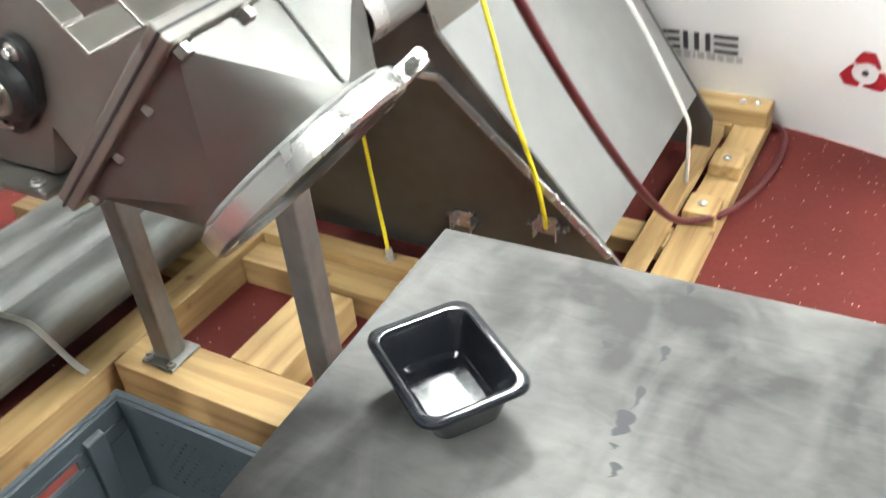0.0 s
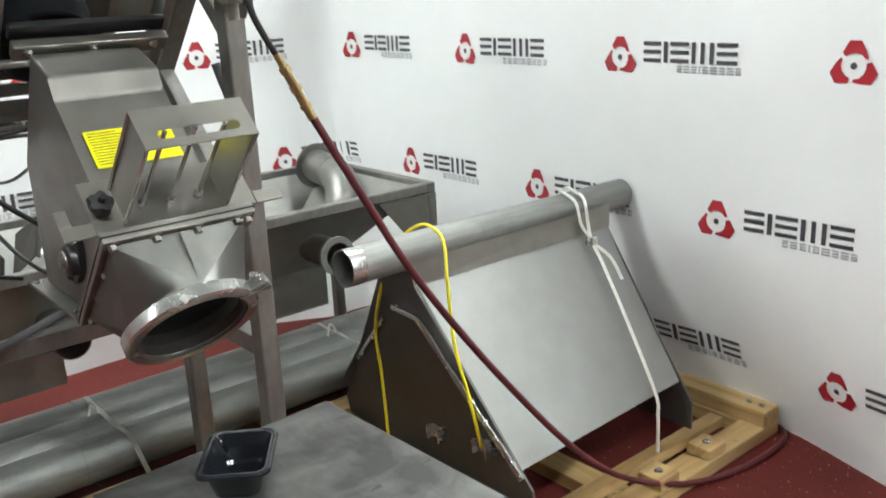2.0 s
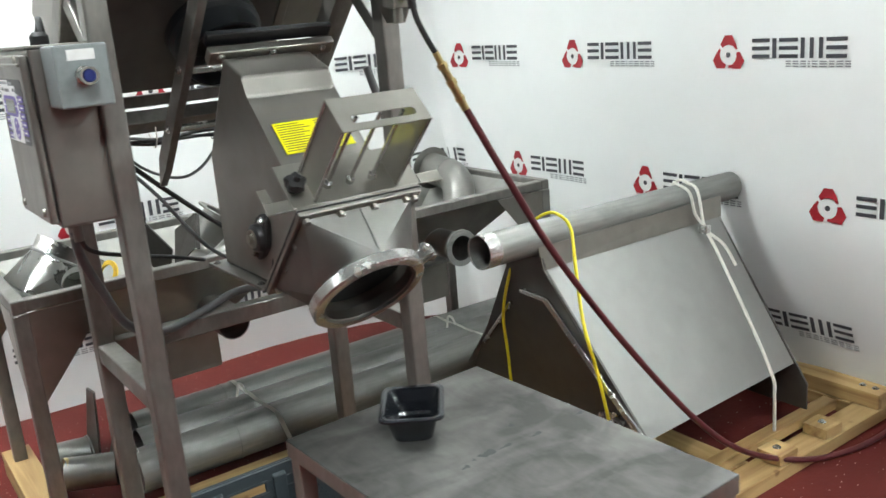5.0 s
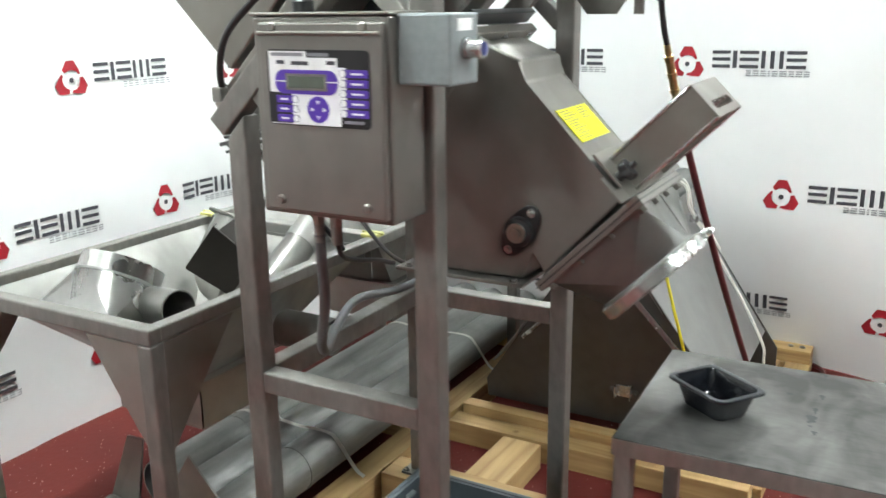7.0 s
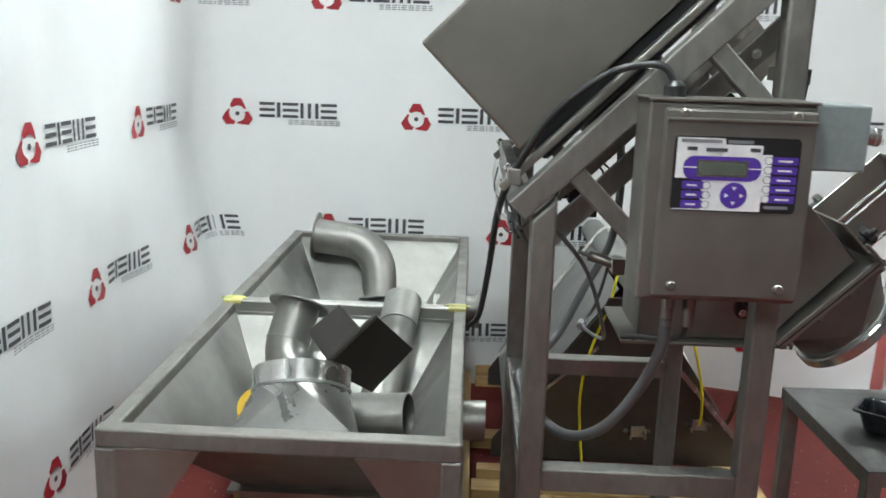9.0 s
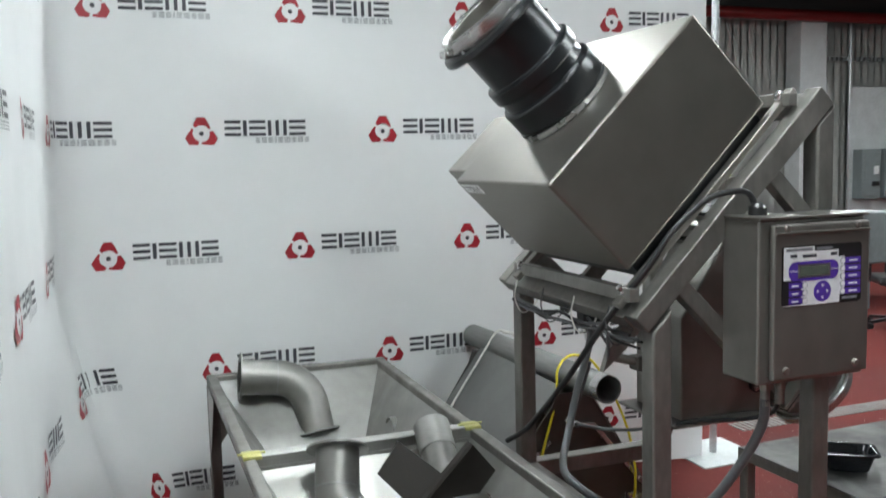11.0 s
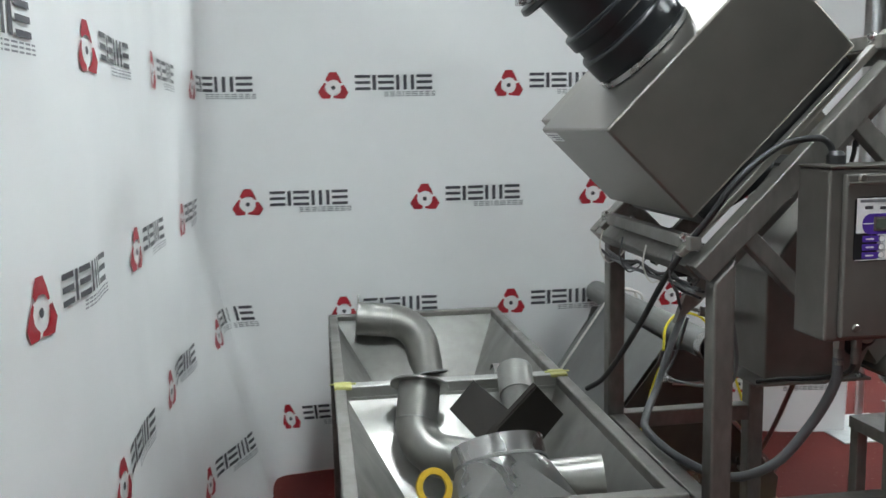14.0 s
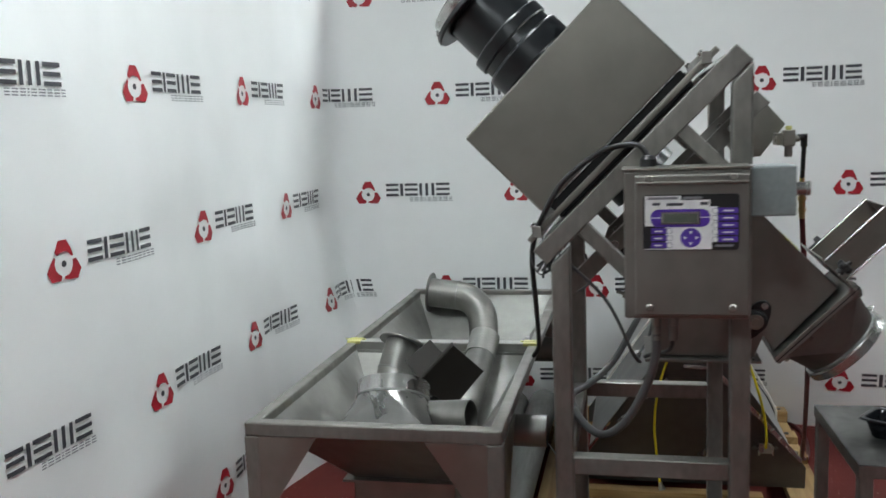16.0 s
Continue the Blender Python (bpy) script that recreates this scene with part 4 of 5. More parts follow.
    bmx = Matrix.Translation((-0.093, 0.297, 1.540)) @ Vector((1, 0, 0)).to_track_quat("Z", "Y").to_matrix().to_4x4()
    bt = part("push_button", lathe([(0.0, 0), (0.020, 0), (0.020, 0.008), (0.017, 0.010), (0.017, 0.030), (0.019, 0.032), (0.019, 0.040), (0.014, 0.040)], bmx, 28), STEEL_BRIGHT, sw, "chrome push button with a blue cap")
    part("button_cap", lathe([(0.014, 0.030), (0.014, 0.038), (0.012, 0.041), (0, 0.041)], bmx, 24), BLUE, bt)
    # glands under the cabinet
    for x in (-0.443, -0.398):
        part("cable_gland", rod((x, 0.29, Z0 - 0.035), (x, 0.29, Z0), 0.014, 6), STEEL_SATIN, cab)
        part("gland_body", rod((x, 0.29, Z0 - 0.075), (x, 0.29, Z0 - 0.03), 0.012, 14), STEEL_PIPE, cab)
    part("top_gland", lathe([(0.0, 0), (0.022, 0), (0.022, 0.02), (0.014, 0.03), (0, 0.03)], Matrix.Translation((-0.463, 0.30, Z1 + 0.006)), 16), BLACK, cab)

    # cables
    part("conduit", sweep(smooth_path([(-0.443, 0.29, 1.150), (-0.446, 0.297, 1.08), (-0.476, 0.339, 0.97), (-0.539, 0.402, 0.845), (-0.61, 0.511, 0.775), (-0.68, 0.652, 0.779), (-0.714, 0.803, 0.806), (-0.661, 0.952, 0.803), (-0.578, 1.07, 0.856), (-0.502, 1.144, 0.977), (-0.421, 1.203, 1.116), (-0.40, 1.215, 1.28), (-0.42, 1.175, 1.47)]), 0.0125, 12), CABLE_GREY, t, "grey ribbed conduit")
    part("cable_connector", join(rod((-0.492, 1.165, 0.845), (-0.495, 1.205, 0.838), 0.011, 10), rod((-0.495, 1.200, 0.839), (-0.490, 1.232, 0.842), 0.015, 6)), STEEL_BRIGHT, t, "small nickel cable connector")
    part("thin_cable", sweep(smooth_path([(-0.398, 0.29, 1.14), (-0.405, 0.315, 1.10), (-0.43, 0.40, 1.065), (-0.45, 0.52, 1.03), (-0.47, 0.62, 0.995)]), 0.006, 8), CABLE, t)
    part("thin_cable", sweep(smooth_path([(-0.42, 1.20, 1.05), (-0.45, 1.235, 0.90), (-0.490, 1.225, 0.842), (-0.493, 1.17, 0.845), (-0.483, 0.932, 0.892), (-0.507, 0.685, 0.987), (-0.582, 0.549, 1.183), (-0.69, 0.45, 1.32)]), 0.0055, 8), CABLE_GREY, t)
    part("power_cable", sweep(smooth_path(moved([(-0.440, 0.30, 1.645), (-0.450, 0.30, 1.685), (-0.480, 0.305, 1.703), (-0.55, 0.318, 1.692), (-0.613, 0.321, 1.655), (-0.677, 0.321, 1.599), (-0.718, 0.335, 1.534), (-0.758, 0.386, 1.451), (-0.780, 0.469, 1.356), (-0.790, 0.640, 1.185), (-0.806, 0.84, 1.005), (-0.835, 0.93, 0.940)], -0.022, 0.01, -0.035)), 0.008, 12), CABLE, t, "thick black power cable")
    # bundle of thin cables tied under the lower rail
    rnd = random.Random(8)
    for k in range(5):
        ox, oz = 0.012 * (k % 3) - 0.012, -0.011 * (k // 2)
        pts = [(-0.765 + ox + 0.008 * rnd.random(), 0.36 + 0.085 * j + 0.02 * rnd.random(), 1.327 + oz * 0.8 - 0.018 * rnd.random() - (0.012 if j in (3, 6) else 0)) for j in range(9)]
        part("thin_cable", sweep(smooth_path(pts), 0.0035 + 0.0012 * (k % 2), 8), CABLE_GREY if k % 2 else CABLE, t)
    for k in range(4):
        y = 0.43 + 0.18 * k
        part("cable_tie", sweep(smooth_path(moved([(-0.775, y, 1.425), (-0.782, y + 0.004, 1.37), (-0.755, y + 0.007, 1.322), (-0.715, y + 0.004, 1.345), (-0.695, y, 1.385)], -0.02, 0.012, -0.035)), 0.0022, 6), STRAP if k % 2 else CABLE_GREY, t)
    part("cable_loop", sweep(smooth_path(moved([(-0.74, 0.50, 1.34), (-0.70, 0.56, 1.27), (-0.66, 0.64, 1.235), (-0.62, 0.70, 1.26), (-0.64, 0.78, 1.33)], -0.02, 0.012, -0.035)), 0.0045, 8), CABLE_GREY, t)
    # pneumatic cylinder and fittings near the head's lower edge
    part("air_cylinder", join(rod((-0.535, 0.855, 1.150), (-0.470, 0.838, 1.133), 0.015, 16), rod((-0.560, 0.862, 1.157), (-0.535, 0.855, 1.150), 0.006, 10), box(-0.475, -0.440, 0.815, 0.865, 1.105, 1.150, 0.004)), STEEL_SATIN, t, "small steel air cylinder in a bracket")
    av = part("air_valve_block", join(box(-0.585, -0.520, 0.985, 1.045, 1.270, 1.320, 0.004), box(-0.570, -0.535, 0.995, 1.035, 1.320, 1.355, 0.004), box(-0.560, -0.500, 0.990, 1.040, 1.230, 1.272, 0.004)), BLACK, t, "black air valve block with thin hoses")
    part("valve_plug", join(rod((-0.610, 1.015, 1.290), (-0.585, 1.015, 1.292), 0.013, 12), box(-0.624, -0.602, 0.998, 1.032, 1.273, 1.307, 0.003)), CABLE, av)
    for k, r in enumerate((0.045, 0.060)):
        part("thin_hose", sweep([(-0.550 + r * 0.5 + r * math.cos(radians(180 - 12 * i)), 1.015 + 0.01 * k + 0.002 * i, 1.350 + 0.6 * r * math.sin(radians(180 - 12 * i))) for i in range(16)], 0.003, 6), CABLE, av)
    # regulator and air inlet at the rear upright
    part("valve_bracket", prism([(-0.235, 1.70), (-0.10, 1.825), (0.01, 1.70), (-0.07, 1.59), (-0.15, 1.59)], 1.087, 1.093, "y", 0.001), STEEL_SATIN, t)
    vb = part("air_valve", join(box(-0.010, 0.030, 1.000, 1.040, 1.625, 1.680, 0.004), rod((-0.035, 1.02, 1.650), (0.045, 1.02, 1.650), 0.011, 8), rod((0.01, 1.02, 1.590), (0.01, 1.02, 1.625), 0.013, 12), box(-0.030, -0.010, 1.005, 1.090, 1.630, 1.670, 0.002)), STEEL_SATIN, t, "nickel air valve with a yellow cap")
    part("valve_knob", box(0.000, 0.020, 1.010, 1.030, 1.680, 1.694, 0.004), TAPE, vb)
    part("valve_elbow", join(rod((0.040, 1.02, 1.655), (0.066, 1.028, 1.655), 0.010, 10), rod((0.060, 1.026, 1.664), (0.061, 1.030, 1.622), 0.011, 10)), BLACK, vb)


detector()

# ---- the twin hopper on legs, and what lies in it ----
HX0, HX1, HY0, HY1, HZ = -1.628, -0.862, 0.168, 2.272, 0.896


def hopper():
    t = thing("hopper", ((HX0 + HX1) / 2, (HY0 + HY1) / 2, 0), "stainless steel twin hopper with sloped bins on four legs", "hopper")
    rw = 0.042
    for k, (a, b) in enumerate((((HX0 + rw / 2, HY0 + rw / 2), (HX0 + rw / 2, HY1 - rw / 2)), ((HX1 - rw / 2, HY0 + rw / 2), (HX1 - rw / 2, HY1 - rw / 2)), ((HX0, HY0 + rw / 2), (HX1, HY0 + rw / 2)), ((HX0, HY1 - rw / 2), (HX1, HY1 - rw / 2)))):
        e = rw - (0.004 if k < 2 else 0)
        part("rim_tube", bar((*a, HZ - rw / 2), (*b, HZ - rw / 2), e, e, 0.005), STEEL_TUBE, t)
    mid = (HY0 + HY1) / 2 - 0.06
    for y0, y1 in ((HY0 + rw * 0.6, mid), (mid, HY1 - rw * 0.6)):
        x0, x1 = HX0 + rw * 0.6, HX1 - rw * 0.6
        zt, zb = HZ - 0.012, 0.60
        cx = (x0 + x1) / 2
        bx0, bx1 = cx - 0.17, cx + 0.17
        cy = (y0 + y1) / 2
        by0, by1 = cy - 0.16, cy + 0.16
        top = [Vector((x0, y0, zt)), Vector((x1, y0, zt)), Vector((x1, y1, zt)), Vector((x0, y1, zt))]
        bot = [Vector((bx0, by0, zb)), Vector((bx1, by0, zb)), Vector((bx1, by1, zb)), Vector((bx0, by1, zb))]
        for k in range(4):
            j = (k + 1) % 4
            part("bin_wall", slab([top[k], top[j], bot[j], bot[k]], 0.003), STEEL_SHEET, t)
        for xx0, xx1, yy0, yy1 in ((bx0, bx1, by0, by0 + 0.004), (bx0, bx1, by1 - 0.004, by1), (bx0, bx0 + 0.004, by0, by1), (bx1 - 0.004, bx1, by0, by1)):
            part("outlet_box_side", box(xx0, xx1, yy0, yy1, 0.445, zb + 0.01, 0), STEEL_SATIN, t)
        part("outlet_box_floor", box(bx0, bx1, by0, by1, 0.435, 0.445, 0.002), STEEL_SATIN, t)
        part("outlet_rim", join(box(bx0 - 0.03, bx1 + 0.03, by0 - 0.03, by0, zb - 0.012, zb - 0.004, 0), box(bx0 - 0.03, bx1 + 0.03, by1, by1 + 0.03, zb - 0.012, zb - 0.004, 0), box(bx0 - 0.03, bx0, by0, by1, zb - 0.012, zb - 0.004, 0), box(bx1, bx1 + 0.03, by0, by1, zb - 0.012, zb - 0.004, 0)), STEEL_SATIN, t)
        # side port with a ring flange, towards the detector
        sy, sz = (0.80, 0.675) if y0 < 0.5 else (1.76, 0.715)
        part("side_port", tube((-0.99, sy, sz), (-0.80 if y0 < 0.5 else -0.825, sy, sz), 0.056, 0.003, 36), STEEL_PIPE, t)
        if y0 > 0.5:
            part("port_flange", tube((-0.826, sy, sz), (-0.812, sy, sz), 0.072, 0.022, 36), STEEL_DULL, t)
    part("divider_sheet", box(HX0 + rw, HX1 - rw, mid - 0.002, mid + 0.002, 0.74, HZ - 0.02, 0), STEEL_SHEET, t)
    for x in (HX0 + rw / 2, HX1 - rw / 2):
        sx = 1 if x < -1.2 else -1
        for y in (HY0 + rw / 2, HY1 - rw / 2):
            sy = 1 if y < 1.2 else -1
            part("leg", bar((x, y, 0), (x, y, HZ - rw), 0.046, 0.046, 0.005), STEEL_TUBE, t)
            e = 0.018
            part("gusset", prism([(x + sx * 0.02, HZ - rw), (x + sx * 0.20, HZ - rw), (x + sx * 0.02, HZ - 0.31)], y - e * 1.1 * sy - 0.0015, y - e * 1.1 * sy + 0.0015, "y"), STEEL_SATIN, t)
            part("gusset", prism([(y + sy * 0.02, HZ - rw), (y + sy * 0.26, HZ - rw), (y + sy * 0.02, HZ - 0.33)], x - e * 1.1 * sx - 0.0015, x - e * 1.1 * sx + 0.0015, "x"), STEEL_SATIN, t)
    return t


hopper()


def elbow_pts(start, d0, d1, lead0, r, lead1, n=14):
    """A straight run, a bend of radius r and another straight run."""
    p, a, b = Vector(start), Vector(d0).normalized(), Vector(d1).normalized()
    pts = [p]
    p1 = p + a * lead0
    ang = a.angle(b)
    nrm = (b - a * a.dot(b)).normalized()
    c = p1 + nrm * r
    for k in range(n + 1):
        th = ang * k / n
        pts.append(c - nrm * r * math.cos(th) + a * r * math.sin(th))
    pts.append(pts[-1] + b * lead1)
    return pts


def ring_on(p, d, r0, r1, th=0.006):
    m = Matrix.Translation(p) @ Vector(d).normalized().to_track_quat("Z", "Y").to_matrix().to_4x4()
    return lathe([(r0, 0), (r1, 0), (r1, th), (r0, th)], m, 44, True)


def pipe_elbow(name, start, d0, d1, lead0, bend, lead1, r, label):
    pts = elbow_pts(start, d0, d1, lead0, bend, lead1)
    t = thing(name, start, label, "pipe elbow", "loose pipe fittings")
    part("bend", sweep(pts, r, 40, 0.003), STEEL_PIPE, t)
    part("flange", ring_on(Vector(start) - Vector(d0).normalized() * 0.005, d0, r - 0.004, r + 0.027), STEEL_PIPE, t)
    part("weld", ring_on(pts[1], d0, r - 0.002, r + 0.002, 0.004), STEEL_DULL, t)
    return t


first = pipe_elbow("pipe_elbow", (-1.505, 2.125, 0.905), (1, -0.05, -0.10), (0.10, -0.42, -0.90), 0.14, 0.150, 0.11, 0.072, "bent stainless pipe with a flange resting in the hopper")
pipe_elbow("pipe_elbow", (-1.366, 1.020, 0.922), (-0.17, -0.55, -0.80), (0.90, -0.30, -0.12), 0.11, 0.105, 0.10, 0.064, "bent stainless pipe standing flange-up in the hopper")

end = elbow_pts((-1.505, 2.125, 0.905), (1, -0.05, -0.10), (0.10, -0.42, -0.90), 0.14, 0.150, 0.11)[-1]
part("flange", ring_on(end, (0.10, -0.42, -0.90), 0.068, 0.094), STEEL_DULL, first)


def loose_parts():
    # white divider beam lying across the rims, tied with yellow tape
    t = thing("cross_beam", (-1.235, 1.14, 0.90), "pale steel channel lying across the hopper rims", "beam")
    part("channel", join(box(HX0 + 0.02, HX1 - 0.02, 1.130, 1.180, HZ - 0.046, HZ + 0.004, 0.004), box(HX0 + 0.045, HX1 - 0.045, 1.125, 1.129, HZ - 0.075, HZ - 0.03, 0.001)), STEEL_SHEET, t)
    for x in (HX0 + 0.03, HX1 - 0.03):
        part("yellow_tie", join(box(x - 0.028, x + 0.028, 1.125, 1.185, HZ - 0.006, HZ + 0.0065, 0.003), box(x - 0.042, x + 0.042, 1.153, 1.163, HZ + 0.003, HZ + 0.009, 0.003)), TAPE, t, "yellow tape tie")
    # short tube, open end towards the detector
    t = thing("pipe_piece", (-1.10, 0.37, 0.84), "short stainless tube with an open end", "pipe", "loose pipe fittings")
    part("pipe_wall", tube((-1.18, 0.427, 0.838), (-0.988, 0.387, 0.861), 0.051), STEEL_PIPE, t)
    # upright tube by the cross beam
    t = thing("pipe_piece", (-1.05, 0.96, 0.80), "stainless tube leaning on the cross beam", "pipe", "loose pipe fittings")
    part("pipe_wall", sweep([(-1.057, 1.060, 0.932), (-1.067, 0.945, 0.852), (-1.082, 0.845, 0.777), (-1.112, 0.735, 0.70)], 0.053, 40, 0.003), STEEL_PIPE, t)
    part("collar", tube((-1.0555, 1.073, 0.941), (-1.064, 0.990, 0.883), 0.056, 0.004, 40), STEEL_SHEET, t, "bright end collar")
    # square-to-round reducer
    t = thing("reducer", (-1.24, 0.36, 0.86), "bright steel square-to-round reducer lying in the hopper", "reducer", "loose pipe fittings")
    c0, ax = Vector((-1.243, 0.440, 0.937)), Vector((-0.063, 0.58, 0.81)).normalized()
    am = Matrix.Translation(c0) @ ax.to_track_quat("Z", "Y").to_matrix().to_4x4()
    part("shell", square_round(c0, ax, Vector((1, 0.05, 0)), 0.142, 0.118, -0.185, 0.112, -0.050), STEEL_CONE, t)
    part("collar", lathe([(0.110, -0.051), (0.113, -0.051), (0.114, 0.0), (0.111, 0.0)], am, 56, True), STEEL_CONE, t)
    part("ring_seam", lathe([(0.112, -0.056), (0.1155, -0.053), (0.1155, -0.047), (0.112, -0.045)], am, 56, True), STEEL_DULL, t)
    # dark steel plates
    for c, pts in (((-1.19, 0.81, 0.90), moved([(-1.219, 0.855, 1.004), (-1.298, 0.800, 0.940), (-1.195, 0.745, 0.825), (-1.105, 0.80, 0.905)], -0.005, 0.018, -0.030)), ((-1.10, 0.68, 0.92), moved([(-1.077, 0.650, 1.046), (-0.988, 0.710, 0.943), (-1.095, 0.715, 0.815), (-1.215, 0.660, 0.900)], -0.013, -0.008, -0.030))):
        t = thing("angle_bracket", c, "dark brown steel plate bracket standing on edge", "bracket", "brackets in the hopper")
        part("web", slab(pts, 0.005), RUSTY, t)
        p = [Vector(v) for v in pts]
        nrm = (p[1] - p[0]).cross(p[2] - p[0]).normalized()
        nrm = nrm if nrm.y > 0 else -nrm
        part("lip", slab([p[0] + nrm * 0.003, p[3] + nrm * 0.003, p[3] + nrm * 0.018, p[0] + nrm * 0.018], 0.005), RUSTY, t)
    t = thing("gasket_ring", (-1.385, 0.575, 0.78), "yellow rubber gasket ring leaning on the bin wall", "gasket")
    part("ring", ring_on((-1.385, 0.575, 0.78), (0.35, -0.8, 0.45), 0.035, 0.052, 0.008), YELLOW_GASKET, t)


loose_parts()


# ---- table with the tray ----
def work_table():
    t = thing("work_table", (0.55, 0.84, 0), "stainless steel work table with a scuffed top", "table")
    m = pose(0.530, 0.825, 0, 0, 0, 1.8)
    L, W, Z = 0.398, 0.283, 0.702
    part("tabletop", box(-L, L, -W, W, Z - 0.004, Z, 0.002, m), TABLE_TOP, t)
    for x0, x1, y0, y1 in ((-L, L, -W, -W + 0.003), (-L, L, W - 0.003, W), (-L, -L + 0.003, -W, W), (L - 0.003, L, -W, W)):
        part("apron", box(x0, x1, y0, y1, Z - 0.042, Z - 0.003, 0.001, m), STEEL_TUBE, t)
    for sx in (-1, 1):
        for sy in (-1, 1):
            leg = part("leg", box(sx * (L - 0.024) - 0.02, sx * (L - 0.024) + 0.02, sy * (W - 0.024) - 0.02, sy * (W - 0.024) + 0.02, 0.012, Z - 0.004, 0.004, m), STEEL_TUBE, t)
            part("foot_cap", box(sx * (L - 0.024) - 0.022, sx * (L - 0.024) + 0.022, sy * (W - 0.024) - 0.022, sy * (W - 0.024) + 0.022, 0, 0.014, 0.003, m), BLACK, leg)
    for y in (-W + 0.024, W - 0.024):
        part("stretcher", box(-L + 0.04, L - 0.04, y - 0.012, y + 0.012, 0.20, 0.225, 0.003, m), STEEL_TUBE, t)
    # dark rubbed marks in one line across the top
    rnd = random.Random(4)
    for x, y0, y1, w in ((0.536, 0.775, 0.785, 0.005), (0.533, 0.795, 0.840, 0.015), (0.536, 0.840, 0.885, 0.005), (0.541, 0.930, 0.966, 0.006), (0.534, 1.055, 1.100, 0.0035), (0.548, 0.735, 0.760, 0.007), (0.47, 0.93, 0.945, 0.012)):
        bm = bmesh.new()
        vs = []
        for j in range(20):
            a = 2 * math.pi * j / 20
            k = 0.6 + 0.6 * rnd.random()
            vs.append(bm.verts.new((x - 0.022 + w * 0.75 * k * math.cos(a) + 0.004 * math.sin(2.2 * a), (y0 + y1) / 2 + (y1 - y0) / 2 * math.sin(a), Z + 0.0006)))
        bm.faces.new(vs)
        part("scuff_mark", bm, SCUFF, t, keep_normals=True)


def rounded(hx, hy, r, n=6):
    out = []
    for cx, cy, st in ((hx - r, hy - r, 0), (-hx + r, hy - r, 90), (-hx + r, -hy + r, 180), (hx - r, -hy + r, 270)):
        for k in range(n + 1):
            a = radians(st + 90 * k / n)
            out.append((cx + r * math.cos(a), cy + r * math.sin(a)))
    return out


def food_tray():
    c = Vector((0.307, 0.772, 0.7025))
    t = thing("food_tray", c, "black glossy plastic food tray on the table", "tray")
    m = Matrix.Translation(c) @ pose(0, 0, 0, 0, 0, -36) @ Matrix.Diagonal((1.26, 1.18, 1.20, 1))
    # outside from foot to rim, then inside down to the floor
    secs = [(0.048, 0.034, 0.016, 0.0), (0.051, 0.037, 0.016, 0.003), (0.064, 0.050, 0.018, 0.050), (0.0655, 0.0515, 0.018, 0.0525), (0.073, 0.059, 0.020, 0.053), (0.0745, 0.0605, 0.020, 0.0505), (0.0752, 0.0612, 0.020, 0.0505), (0.0748, 0.0608, 0.020, 0.0545), (0.072, 0.058, 0.019, 0.0555), (0.0645, 0.0505, 0.017, 0.0545), (0.062, 0.048, 0.016, 0.049), (0.052, 0.038, 0.014, 0.012), (0.050, 0.036, 0.014, 0.0115), (0.046, 0.032, 0.012, 0.006), (0.030, 0.018, 0.008, 0.005)]
    for name, lo, hi in (("tray_wall", 0, 4), ("tray_rim", 3, 10), ("tray_well", 9, 15)):
        bm = bmesh.new()
        rings = [[bm.verts.new(m @ Vector((x, y, z))) for x, y in rounded(hx, hy, r)] for hx, hy, r, z in secs[lo:hi]]
        k = len(rings[0])
        for a, b in zip(rings, rings[1:]):
            for j in range(k):
                bm.faces.new((a[j], a[(j + 1) % k], b[(j + 1) % k], b[j]))
        if lo == 0:
            bm.faces.new(rings[0][::-1])
        if hi == 15:
            bm.faces.new(rings[-1])
        part(name, bm, TRAY, t)


work_table()
food_tray()


